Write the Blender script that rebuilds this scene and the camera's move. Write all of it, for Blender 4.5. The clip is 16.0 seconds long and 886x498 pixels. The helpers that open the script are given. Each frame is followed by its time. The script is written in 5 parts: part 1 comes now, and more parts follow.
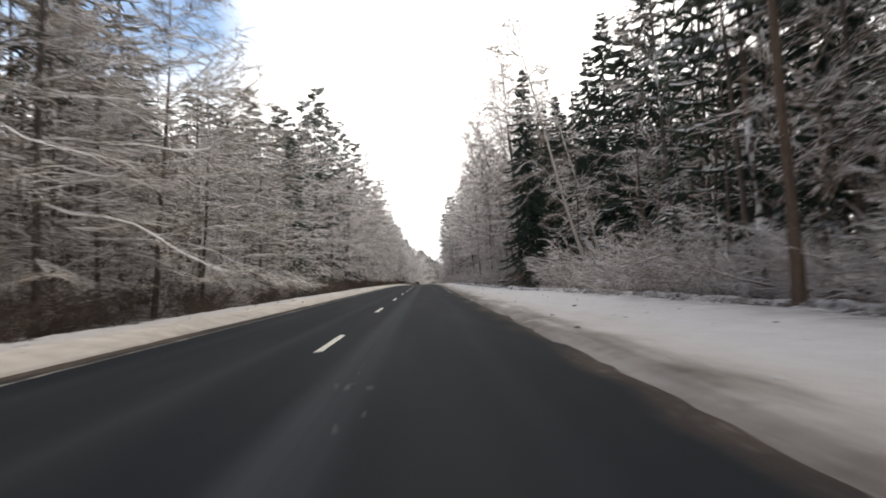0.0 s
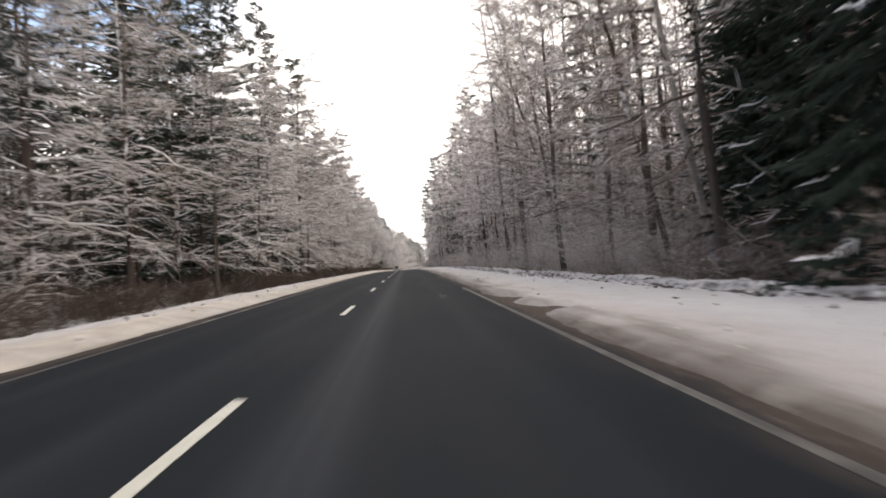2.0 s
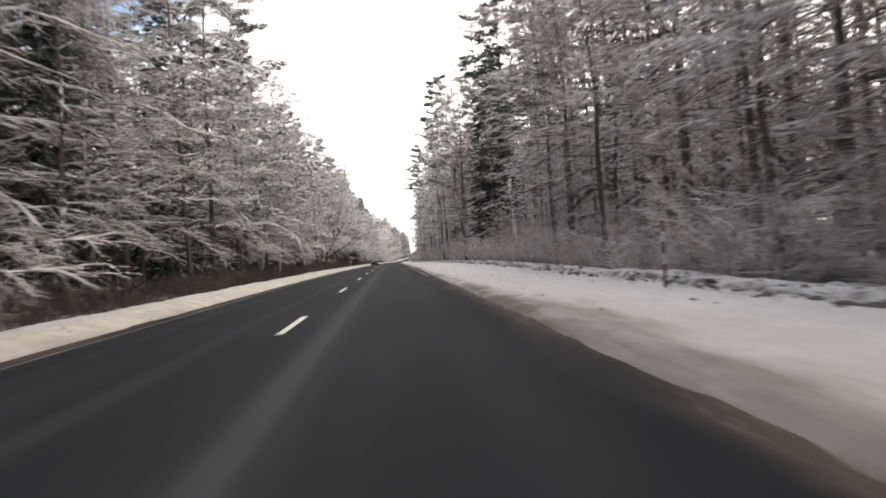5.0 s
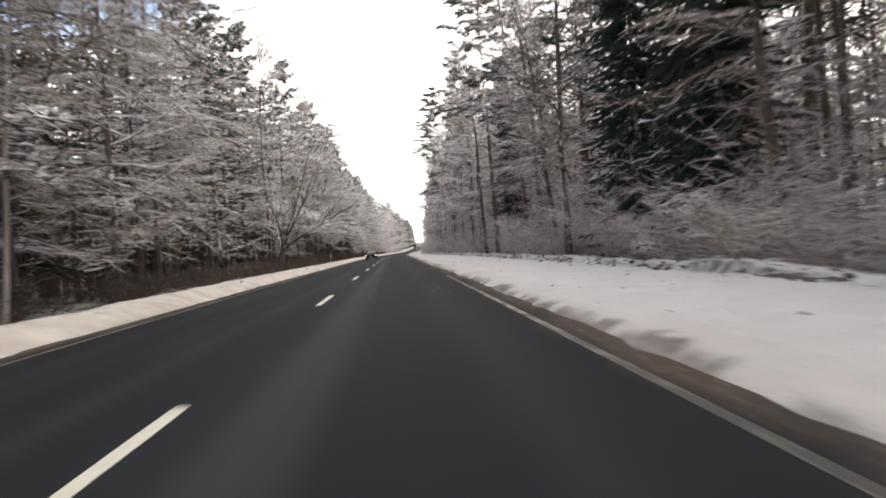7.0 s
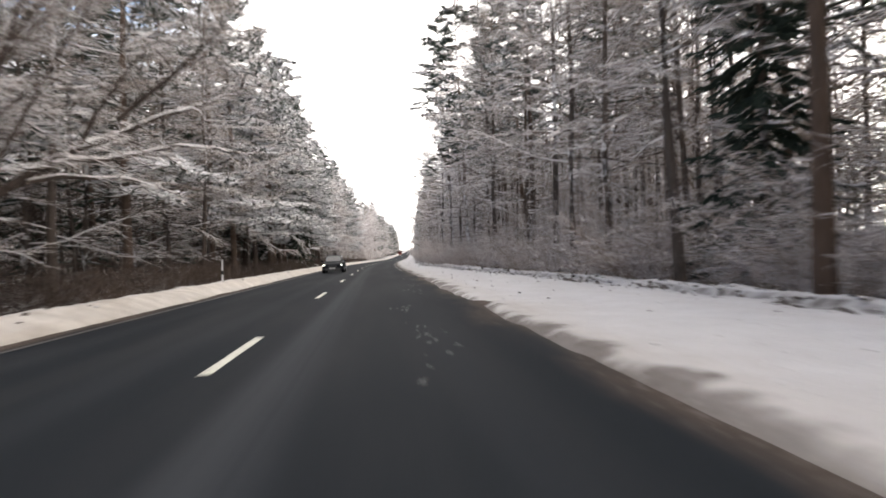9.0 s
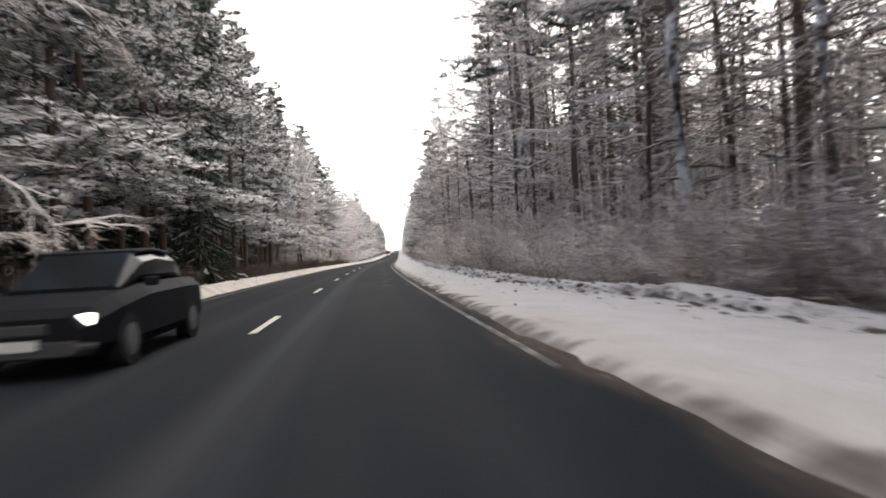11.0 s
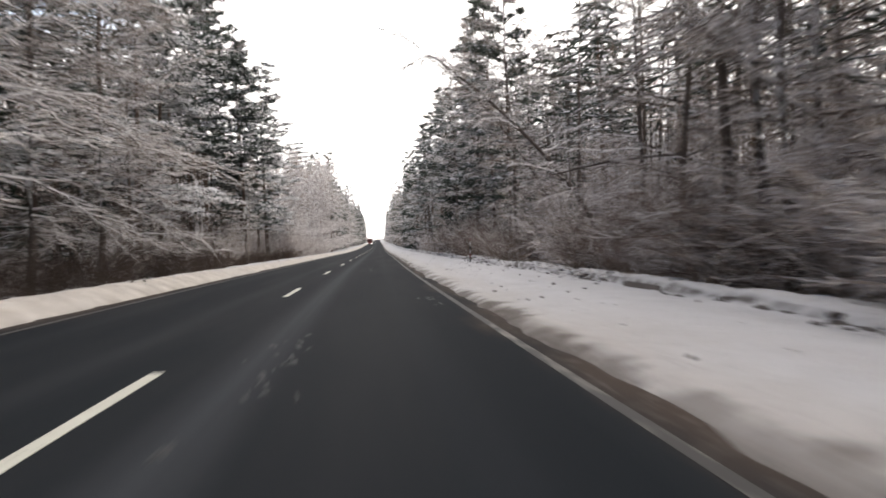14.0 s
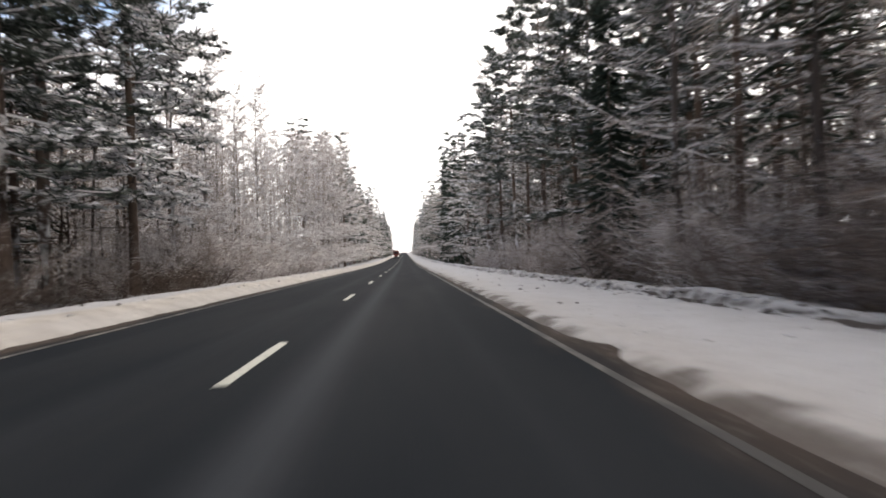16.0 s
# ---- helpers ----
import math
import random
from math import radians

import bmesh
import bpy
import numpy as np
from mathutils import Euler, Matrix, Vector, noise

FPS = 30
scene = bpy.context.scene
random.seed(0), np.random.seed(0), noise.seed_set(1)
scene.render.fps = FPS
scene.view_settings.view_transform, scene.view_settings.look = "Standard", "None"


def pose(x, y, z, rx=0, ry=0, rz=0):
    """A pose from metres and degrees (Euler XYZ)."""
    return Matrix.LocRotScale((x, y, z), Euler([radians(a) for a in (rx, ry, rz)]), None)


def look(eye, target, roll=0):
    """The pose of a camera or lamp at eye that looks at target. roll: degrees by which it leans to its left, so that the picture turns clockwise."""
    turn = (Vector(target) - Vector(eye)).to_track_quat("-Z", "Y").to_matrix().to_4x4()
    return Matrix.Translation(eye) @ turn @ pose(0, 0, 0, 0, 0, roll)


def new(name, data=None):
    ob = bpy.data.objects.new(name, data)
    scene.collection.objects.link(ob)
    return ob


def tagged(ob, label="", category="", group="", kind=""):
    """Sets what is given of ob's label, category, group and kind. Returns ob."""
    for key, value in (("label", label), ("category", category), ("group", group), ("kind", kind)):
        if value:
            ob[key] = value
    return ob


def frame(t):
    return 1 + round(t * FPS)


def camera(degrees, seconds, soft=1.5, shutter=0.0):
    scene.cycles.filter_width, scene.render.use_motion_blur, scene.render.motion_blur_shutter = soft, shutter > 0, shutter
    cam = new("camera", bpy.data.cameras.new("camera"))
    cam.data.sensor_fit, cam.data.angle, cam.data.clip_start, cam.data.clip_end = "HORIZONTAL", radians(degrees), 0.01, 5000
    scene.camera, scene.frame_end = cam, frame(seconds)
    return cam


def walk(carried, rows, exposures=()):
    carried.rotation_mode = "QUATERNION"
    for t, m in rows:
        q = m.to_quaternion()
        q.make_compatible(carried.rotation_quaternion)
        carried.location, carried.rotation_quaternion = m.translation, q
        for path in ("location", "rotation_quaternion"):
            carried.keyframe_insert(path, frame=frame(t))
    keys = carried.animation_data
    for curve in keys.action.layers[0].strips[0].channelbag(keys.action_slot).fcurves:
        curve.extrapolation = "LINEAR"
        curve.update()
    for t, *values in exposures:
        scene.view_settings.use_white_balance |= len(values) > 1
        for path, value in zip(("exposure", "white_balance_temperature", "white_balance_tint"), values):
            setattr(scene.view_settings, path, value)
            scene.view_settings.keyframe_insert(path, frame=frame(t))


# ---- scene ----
cam = camera(71.0, 16.0, 1.75, 0.32)


# ---- the road's line: straight, then a long right-hand bend, over a slight fall ----
BEND_FROM, BEND_TO, BEND_TURN = 240.0, 340.0, radians(3.4)


def ramp(v, a, b):
    return min(1.0, max(0.0, (v - a) / (b - a)))


def turn_at(s):
    return -BEND_TURN * ramp(s, BEND_FROM, BEND_TO)


def slope_at(s):
    return -0.012 * (ramp(s, 70, 190) - ramp(s, 420, 540))


LINE = [(0.0, -700.0, 0.0)]
for i in range(-700, 3400):
    x, y, z = LINE[-1]
    a = turn_at(i + 0.5)
    LINE.append((x - math.sin(a), y + math.cos(a), z + slope_at(i + 0.5)))


def spot(s, lat=0.0, up=0.0):
    """The place s metres along the road, lat metres right of its centre line, up metres over its surface."""
    k = min(max(s + 700.0, 0.0), len(LINE) - 1.001)
    i = int(k)
    w = k - i
    p, q = LINE[i], LINE[i + 1]
    a = turn_at(s)
    return Vector((p[0] + (q[0] - p[0]) * w + lat * math.cos(a), p[1] + (q[1] - p[1]) * w + lat * math.sin(a), p[2] + (q[2] - p[2]) * w + up))


# ---- camera ----
PATH = [  # seconds, metres along the road, metres right of its centre line, eye height, yaw, pitch, roll
    (0.0, -1.60, 1.80, 1.14, -1.59, 2.65, 2.12),
    (0.5, 9.08, 1.76, 1.14, -1.42, 1.81, 5.04),
    (1.0, 20.22, 1.62, 1.14, -1.64, 0.81, 4.98),
    (1.5, 31.43, 1.55, 1.14, -2.44, 0.05, 4.08),
    (2.0, 41.96, 1.59, 1.14, -3.35, 0.95, 4.09),
    (2.5, 52.73, 1.59, 1.14, -5.30, 0.43, 4.39),
    (3.0, 63.64, 1.65, 1.14, -6.31, -0.29, 3.33),
    (3.5, 74.18, 1.79, 1.14, -5.86, -0.66, 3.71),
    (4.0, 85.13, 1.89, 1.14, -5.11, 0.02, 4.60),
    (6.5, 138.93, 1.91, 1.14, -4.32, 0.45, 4.10),
    (7.0, 150.57, 1.80, 1.14, -4.52, -0.43, 4.53),
    (7.5, 161.30, 1.74, 1.14, -5.59, -0.30, 3.42),
    (8.0, 172.18, 1.72, 1.14, -5.77, 0.08, 4.23),
    (8.5, 183.18, 1.76, 1.14, -5.73, 0.44, 2.75),
    (9.0, 194.06, 1.81, 1.14, -6.08, 0.52, 2.27),
    (11.5, 249.22, 1.91, 1.14, -7.49, 0.49, 2.91),
    (12.0, 260.27, 1.96, 1.14, -7.40, 0.62, 2.69),
    (12.5, 271.40, 1.95, 1.14, -7.15, 0.51, 3.61),
    (13.0, 282.88, 2.01, 1.14, -6.73, 1.08, 2.69),
    (13.5, 294.20, 2.05, 1.14, -7.01, -0.16, 1.90),
    (14.0, 305.50, 2.03, 1.14, -7.09, -0.51, 2.01),
    (14.5, 316.78, 1.93, 1.14, -6.75, -0.12, 2.13),
    (15.0, 328.19, 1.75, 1.14, -6.13, 0.38, 1.50),
    (15.5, 339.31, 1.76, 1.14, -5.79, 0.06, 1.47),
    (16.0, 350.74, 1.75, 1.14, -3.51, 0.81, 1.61),
]
rows = []
for t, s, lat, h, yaw, pitch, roll in PATH:
    p = spot(s, lat, h)
    rows.append((t, pose(p.x, p.y, p.z, 90 + pitch + math.degrees(slope_at(s)), roll, yaw + math.degrees(turn_at(s)))))
walk(cam, rows, [(0.0, 0.32, 6700, 10), (0.5, 0.16, 6600, 9), (1.0, 0.30, 6650, 10), (2.0, 0.56, 6900, 13), (3.0, 0.64, 6900, 12), (4.0, 0.74, 6900, 12), (6.5, 0.72, 6850, 12), (8.0, 0.88, 6800, 12), (9.0, 0.90, 6750, 12), (12.0, 0.74, 6700, 12), (14.0, 0.54, 6700, 12), (16.0, 0.36, 6700, 12)])

# ---- sky and sun: bright thin cloud with clear gaps, a low veiled sun over the wood on the left ----
SUN_UP, SUN_ROUND = radians(27), radians(-62)   # round: clockwise from straight ahead
world = bpy.data.worlds.new("sky")
scene.world = world
world.use_nodes = True
wn, wl = world.node_tree.nodes, world.node_tree.links
back = wn["Background"]
sky = wn.new("ShaderNodeTexSky")
sky.sky_type, sky.sun_disc = "NISHITA", False
sky.sun_elevation, sky.sun_rotation = SUN_UP, SUN_ROUND
sky.dust_density, sky.ozone_density = 0.4, 2.0
sky_gain = wn.new("ShaderNodeVectorMath")
sky_gain.operation = "SCALE"
sky_gain.inputs["Scale"].default_value = 0.15
wl.new(sky.outputs[0], sky_gain.inputs[0])
coord = wn.new("ShaderNodeTexCoord")
cloud = wn.new("ShaderNodeTexNoise")
cloud.inputs["Scale"].default_value, cloud.inputs["Detail"].default_value = 2.2, 6
wl.new(coord.outputs["Generated"], cloud.inputs["Vector"])
sky_part = wn.new("ShaderNodeSeparateXYZ")
wl.new(coord.outputs["Generated"], sky_part.inputs[0])
high_up = wn.new("ShaderNodeMapRange")   # the cloud thins out overhead
for key, v in (("From Min", 0.24), ("From Max", 0.36), ("To Min", 0.72), ("To Max", 0.08)):
    high_up.inputs[key].default_value = v
wl.new(sky_part.outputs["Z"], high_up.inputs["Value"])
cloud_sum = wn.new("ShaderNodeMath")
wl.new(cloud.outputs[0], cloud_sum.inputs[0])
wl.new(high_up.outputs[0], cloud_sum.inputs[1])
cloud_mask = wn.new("ShaderNodeMapRange")
cloud_mask.inputs["From Min"].default_value, cloud_mask.inputs["From Max"].default_value = 0.10, 0.66
clear_side = wn.new("ShaderNodeMapRange")   # clearer away from the sun
for key, v in (("From Min", -0.30), ("From Max", -0.13), ("To Min", -0.66), ("To Max", 0.12)):
    clear_side.inputs[key].default_value = v
wl.new(sky_part.outputs["X"], clear_side.inputs["Value"])
clear_right = wn.new("ShaderNodeMapRange")   # and again over the wood on the right
for key, v in (("From Min", 0.40), ("From Max", 0.50), ("To Min", 0.0), ("To Max", -0.45)):
    clear_right.inputs[key].default_value = v
wl.new(sky_part.outputs["X"], clear_right.inputs["Value"])
clear_both = wn.new("ShaderNodeMath")
wl.new(clear_side.outputs[0], clear_both.inputs[0])
wl.new(clear_right.outputs[0], clear_both.inputs[1])
cloud_all = wn.new("ShaderNodeMath")
wl.new(cloud_sum.outputs[0], cloud_all.inputs[0])
wl.new(clear_both.outputs[0], cloud_all.inputs[1])
wl.new(cloud_all.outputs[0], cloud_mask.inputs["Value"])
sky_mix = wn.new("ShaderNodeMix")
sky_mix.data_type = "RGBA"
wl.new(cloud_mask.outputs[0], sky_mix.inputs["Factor"])
wl.new(sky_gain.outputs[0], sky_mix.inputs["A"])
sky_mix.inputs["B"].default_value = (1.75, 1.72, 1.695, 1)
wl.new(sky_mix.outputs["Result"], back.inputs["Color"])
back.inputs["Strength"].default_value = 1.0

sun = new("sun", bpy.data.lights.new("sun", "SUN"))
sun.data.energy, sun.data.angle, sun.data.color = 0.6, radians(12), (1.0, 0.93, 0.84)
sun_dir = Vector((math.sin(SUN_ROUND) * math.cos(SUN_UP), math.cos(SUN_ROUND) * math.cos(SUN_UP), math.sin(SUN_UP)))
sun.matrix_world = look((60, 100, 80), Vector((60, 100, 80)) - sun_dir)


# ---- materials ----
def material(name, rough=0.8, spec=0.3):
    m = bpy.data.materials.new(name)
    m.use_nodes = True
    b = m.node_tree.nodes["Principled BSDF"]
    b.inputs["Roughness"].default_value = rough
    b.inputs["Specular IOR Level"].default_value = spec
    return m, m.node_tree.nodes, m.node_tree.links, b


def noise_node(n, l, vec, scale, detail=4, stretch=None):
    t = n.new("ShaderNodeTexNoise")
    t.inputs["Scale"].default_value, t.inputs["Detail"].default_value = scale, detail
    if stretch:
        mp = n.new("ShaderNodeMapping")
        mp.inputs["Scale"].default_value = stretch
        l.new(vec, mp.inputs["Vector"])
        vec = mp.outputs[0]
    l.new(vec, t.inputs["Vector"])
    return t.outputs[0]


def span(n, l, value, lo, hi, out_lo=0.0, out_hi=1.0, smooth=False):
    r = n.new("ShaderNodeMapRange")
    if smooth:
        r.interpolation_type = "SMOOTHSTEP"
    for k, v in (("From Min", lo), ("From Max", hi), ("To Min", out_lo), ("To Max", out_hi)):
        r.inputs[k].default_value = v
    l.new(value, r.inputs["Value"])
    return r.outputs[0]


def blend(n, l, f, a, b, how="MIX"):
    x = n.new("ShaderNodeMix")
    x.data_type, x.blend_type = "RGBA", how
    for key, v in (("Factor", f), ("A", a), ("B", b)):
        if isinstance(v, (int, float)):
            x.inputs[key].default_value = v
        elif isinstance(v, tuple):
            x.inputs[key].default_value = (*v, 1)
        else:
            l.new(v, x.inputs[key])
    return x.outputs["Result"]


def sums(n, l, op, a, b):
    x = n.new("ShaderNodeMath")
    x.operation = op
    for i, v in enumerate((a, b)):
        if isinstance(v, (int, float)):
            x.inputs[i].default_value = v
        else:
            l.new(v, x.inputs[i])
    return x.outputs[0]


def relief(n, l, b, height, strength, distance):
    x = n.new("ShaderNodeBump")
    x.inputs["Strength"].default_value, x.inputs["Distance"].default_value = strength, distance
    l.new(height, x.inputs["Height"])
    l.new(x.outputs[0], b.inputs["Normal"])


def plain(name, colour, rough=0.6, spec=0.4, metal=0.0, grain=0.12):
    m, n, l, b = material(name, rough, spec)
    b.inputs["Metallic"].default_value = metal
    c = n.new("ShaderNodeTexCoord")
    f = noise_node(n, l, c.outputs["Object"], 9, 5)
    dark = tuple(v * (1 - 2 * grain) for v in colour)
    l.new(blend(n, l, f, dark, tuple(min(1, v * (1 + grain)) for v in colour)), b.inputs["Base Color"])
    return m


def snowy(name, dark, light, snow, lo, hi, patch=3.0, depth=0.35, rough=0.85, bark=False, vary=0.16):
    """A surface that carries snow where it faces up, in patches; every tree has its own tone and its own share of snow."""
    m, n, l, b = material(name, rough, 0.2)
    g = n.new("ShaderNodeNewGeometry")
    c = n.new("ShaderNodeTexCoord")
    info = n.new("ShaderNodeObjectInfo")
    sep = n.new("ShaderNodeSeparateXYZ")
    l.new(g.outputs["Normal"], sep.inputs[0])
    grain = noise_node(n, l, c.outputs["Object"], 22 if bark else 5, 4, (1, 1, 0.15) if bark else None)
    tone = blend(n, l, span(n, l, grain, 0.3, 0.7), dark, light)
    tone = blend(n, l, span(n, l, info.outputs["Random"], 0, 1, 0, 0.45), tone, dark)
    other = sums(n, l, "FRACT", sums(n, l, "MULTIPLY", info.outputs["Random"], 7.31), 0)
    tone = blend(n, l, span(n, l, other, 0, 1, 0, 0.35), tone, tuple(v * k for v, k in zip(light, (1.1, 0.96, 0.80))))
    spots = span(n, l, noise_node(n, l, c.outputs["Object"], patch, 3), 0.3, 0.7, -depth, depth)
    share = span(n, l, sums(n, l, "FRACT", sums(n, l, "MULTIPLY", info.outputs["Random"], 3.77), 0), 0, 1, -vary, vary)
    cover = span(n, l, sums(n, l, "ADD", sums(n, l, "ADD", sep.outputs["Z"], spots), share), lo, hi, smooth=True)
    l.new(blend(n, l, cover, tone, snow), b.inputs["Base Color"])
    if bark:
        relief(n, l, b, grain, 0.8, 0.03)
    return m


SNOW = (0.86, 0.83, 0.81)
bark_grey = snowy("bark_grey", (0.052, 0.043, 0.038), (0.155, 0.128, 0.11), SNOW, 0.75, 1.1, bark=True, vary=0.03)
bark_pine = snowy("bark_pine", (0.06, 0.045, 0.036), (0.18, 0.130, 0.10), SNOW, 0.75, 1.1, bark=True, vary=0.03)
bark_pale = snowy("bark_pale", (0.13, 0.108, 0.094), (0.28, 0.235, 0.205), SNOW, 0.7, 1.1, bark=True, vary=0.03)
bark_birch = snowy("bark_birch", (0.20, 0.185, 0.17), (0.64, 0.61, 0.58), SNOW, 0.75, 1.1, bark=True, vary=0.03)
branch_mat = snowy("snowy_branch", (0.06, 0.047, 0.04), (0.15, 0.12, 0.10), (0.86, 0.82, 0.79), 0.05, 0.45, patch=2.0, depth=0.3)
load_mat = plain("snow_load", (0.84, 0.81, 0.80), 0.8, 0.2, grain=0.06)
twig_mat = snowy("frosted_twig", (0.19, 0.15, 0.125), (0.37, 0.30, 0.25), (0.82, 0.77, 0.735), -0.08, 0.80, patch=0.8, depth=0.55)
brown_twig_mat = snowy("brown_twig", (0.11, 0.085, 0.06), (0.26, 0.205, 0.142), (0.70, 0.645, 0.565), 0.15, 1.0, patch=0.8, depth=0.55)
bush_mat = snowy("frosted_brush", (0.33, 0.285, 0.26), (0.52, 0.46, 0.425), (0.76, 0.71, 0.675), -0.15, 0.85, patch=1.2, depth=0.5)
stem_mat = snowy("bush_stem", (0.20, 0.168, 0.148), (0.36, 0.305, 0.272), (0.76, 0.71, 0.68), 0.05, 0.8, patch=1.2, depth=0.5)
brown_brush_mat = snowy("dull_brush", (0.11, 0.085, 0.072), (0.22, 0.175, 0.15), (0.52, 0.47, 0.44), 0.25, 1.05, patch=1.2, depth=0.5)
# brown brush, its colour deepened for the shade under the crowns
shaded_brush_mat = snowy("brown_brush", (0.045, 0.034, 0.028), (0.12, 0.09, 0.072), (0.42, 0.385, 0.36), 0.6, 1.25, patch=1.2, depth=0.5)
spruce_mat = snowy("spruce_needles", (0.023, 0.036, 0.025), (0.060, 0.082, 0.057), (0.70, 0.68, 0.67), 0.55, 1.15, patch=0.9, depth=0.6)
dark_spruce_mat = snowy("dark_spruce_needles", (0.019, 0.029, 0.022), (0.045, 0.062, 0.046), (0.60, 0.59, 0.585), 0.85, 1.35, patch=0.9, depth=0.5)
laden_pine_mat = snowy("laden_pine_needles", (0.055, 0.070, 0.058), (0.125, 0.145, 0.12), (0.84, 0.815, 0.80), -0.35, 0.60, patch=0.9, depth=0.55)
pine_mat = snowy("pine_needles", (0.046, 0.060, 0.049), (0.100, 0.120, 0.098), (0.76, 0.74, 0.735), 0.30, 1.05, patch=0.9, depth=0.55)


def make_asphalt():
    m, n, l, b = material("asphalt", 0.78, 0.032)
    uv = n.new("ShaderNodeUVMap").outputs[0]
    sep = n.new("ShaderNodeSeparateXYZ")
    l.new(uv, sep.inputs[0])
    lat = sep.outputs["X"]
    fine = noise_node(n, l, uv, 60, 3)
    broad = noise_node(n, l, uv, 0.5, 5, (1.6, 0.18, 1))
    long = noise_node(n, l, uv, 1.0, 3, (2.6, 0.015, 1))
    col = blend(n, l, fine, (0.0085, 0.0102, 0.0122), (0.025, 0.0285, 0.033))
    # worn, salt-grey wheel tracks; the strong one at 0.85 is glare painted in
    for centre, half, amount in ((0.85, 0.5, 0.42), (2.65, 0.4, 0.07), (-0.9, 0.4, 0.12), (-2.7, 0.4, 0.08)):
        d = sums(n, l, "ABSOLUTE", sums(n, l, "SUBTRACT", lat, centre), 0)
        f = sums(n, l, "MULTIPLY", span(n, l, d, 0, half, amount, 0, True), span(n, l, long, 0.3, 0.7, 0.45, 1.3))
        col = blend(n, l, f, col, (0.082, 0.086, 0.094))
    col = blend(n, l, span(n, l, broad, 0.42, 0.75, 0, 0.35), col, (0.048, 0.048, 0.049))
    # dust and slush towards the edges
    ragged = sums(n, l, "ADD", sums(n, l, "ABSOLUTE", lat, 0), span(n, l, noise_node(n, l, uv, 1.1, 6, (1, 0.25, 1)), 0.25, 0.75, -0.4, 0.4))
    col = blend(n, l, span(n, l, ragged, 3.45, 4.25, 0, 0.9, True), col, (0.088, 0.067, 0.054))
    specks = sums(n, l, "MULTIPLY", span(n, l, noise_node(n, l, uv, 9, 7, (1, 0.6, 1)), 0.54, 0.68), span(n, l, ragged, 3.55, 4.3, 0, 0.45, True))
    col = blend(n, l, specks, col, (0.24, 0.22, 0.20))
    l.new(col, b.inputs["Base Color"])
    relief(n, l, b, fine, 0.35, 0.006)
    return m


def make_snow_ground():
    m, n, l, b = material("snow_ground", 0.75, 0.25)
    uv = n.new("ShaderNodeUVMap").outputs[0]
    sep = n.new("ShaderNodeSeparateXYZ")
    l.new(uv, sep.inputs[0])
    far = sums(n, l, "ABSOLUTE", sep.outputs["X"], 0)
    lumps = noise_node(n, l, uv, 1.3, 6)
    broad = noise_node(n, l, uv, 0.16, 4)
    col = blend(n, l, lumps, (0.47, 0.455, 0.448), (0.63, 0.615, 0.608))
    # grit thrown from the road
    grit = sums(n, l, "ADD", far, span(n, l, noise_node(n, l, uv, 0.9, 6, (1, 0.3, 1)), 0.25, 0.75, -0.55, 0.55))
    streak = sums(n, l, "ADD", grit, span(n, l, noise_node(n, l, uv, 1.0, 6, (1.6, 0.22, 1)), 0.25, 0.75, -0.4, 0.4))
    streak = sums(n, l, "ADD", streak, span(n, l, sep.outputs["Y"], 118, 140, 0, 0.95))
    col = blend(n, l, span(n, l, streak, 4.1, 6.9, 0.75, 0, True), col, blend(n, l, noise_node(n, l, uv, 4.0, 6, (1, 0.5, 1)), (0.30, 0.26, 0.22), (0.56, 0.51, 0.455)))
    # left bank: lumpy dirty cream, with sunlit warmth put into the colour
    bank = sums(n, l, "MULTIPLY", span(n, l, sep.outputs["X"], -5.6, -5.0, 0, 1, True), span(n, l, sep.outputs["X"], -4.0, -3.0, 1, 0))
    col = blend(n, l, sums(n, l, "MULTIPLY", bank, 0.75), col, blend(n, l, span(n, l, lumps, 0.3, 0.7), (0.43, 0.37, 0.30), (0.72, 0.655, 0.57)))
    col = blend(n, l, sums(n, l, "MULTIPLY", span(n, l, streak, 4.0, 5.3, 1.0, 0, True), span(n, l, sep.outputs["X"], -4.25, -3.9, 0.25, 1)), col, (0.125, 0.106, 0.088))
    # wet brown tongues and thin streaks where the snow's edge melts over the gravel
    melt = sums(n, l, "ADD", sep.outputs["X"], span(n, l, noise_node(n, l, uv, 1.0, 5, (0.35, 1.5, 1)), 0.3, 0.7, -0.36, 0.36))
    melt = sums(n, l, "ADD", melt, span(n, l, noise_node(n, l, uv, 6.0, 4, (0.5, 1, 1)), 0.3, 0.7, -0.12, 0.12))
    melt = sums(n, l, "MULTIPLY", span(n, l, melt, 4.05, 4.35, 0.85, 0, True), span(n, l, sep.outputs["X"], 0, 1))
    col = blend(n, l, melt, col, (0.088, 0.068, 0.056))
    drift = noise_node(n, l, uv, 0.8, 6, (1.6, 0.12, 1))
    col = blend(n, l, span(n, l, drift, 0.45, 0.72, 0, 0.5), col, (0.52, 0.49, 0.475))
    col = blend(n, l, span(n, l, noise_node(n, l, uv, 9, 3), 0.62, 0.72, 0, 0.5), col, (0.42, 0.39, 0.36))
    # leaf litter and dead grass under the trees
    inward = sums(n, l, "MAXIMUM", sums(n, l, "MULTIPLY", sep.outputs["X"], -1), sums(n, l, "SUBTRACT", sep.outputs["X"], 0.6))
    wood = sums(n, l, "MULTIPLY", span(n, l, inward, 7.6, 11.0, 0, 1, True), span(n, l, noise_node(n, l, uv, 0.8, 7), 0.36, 0.60, 0, 0.9))
    wood = sums(n, l, "MULTIPLY", wood, span(n, l, far, 300, 700, 1, 0.1))
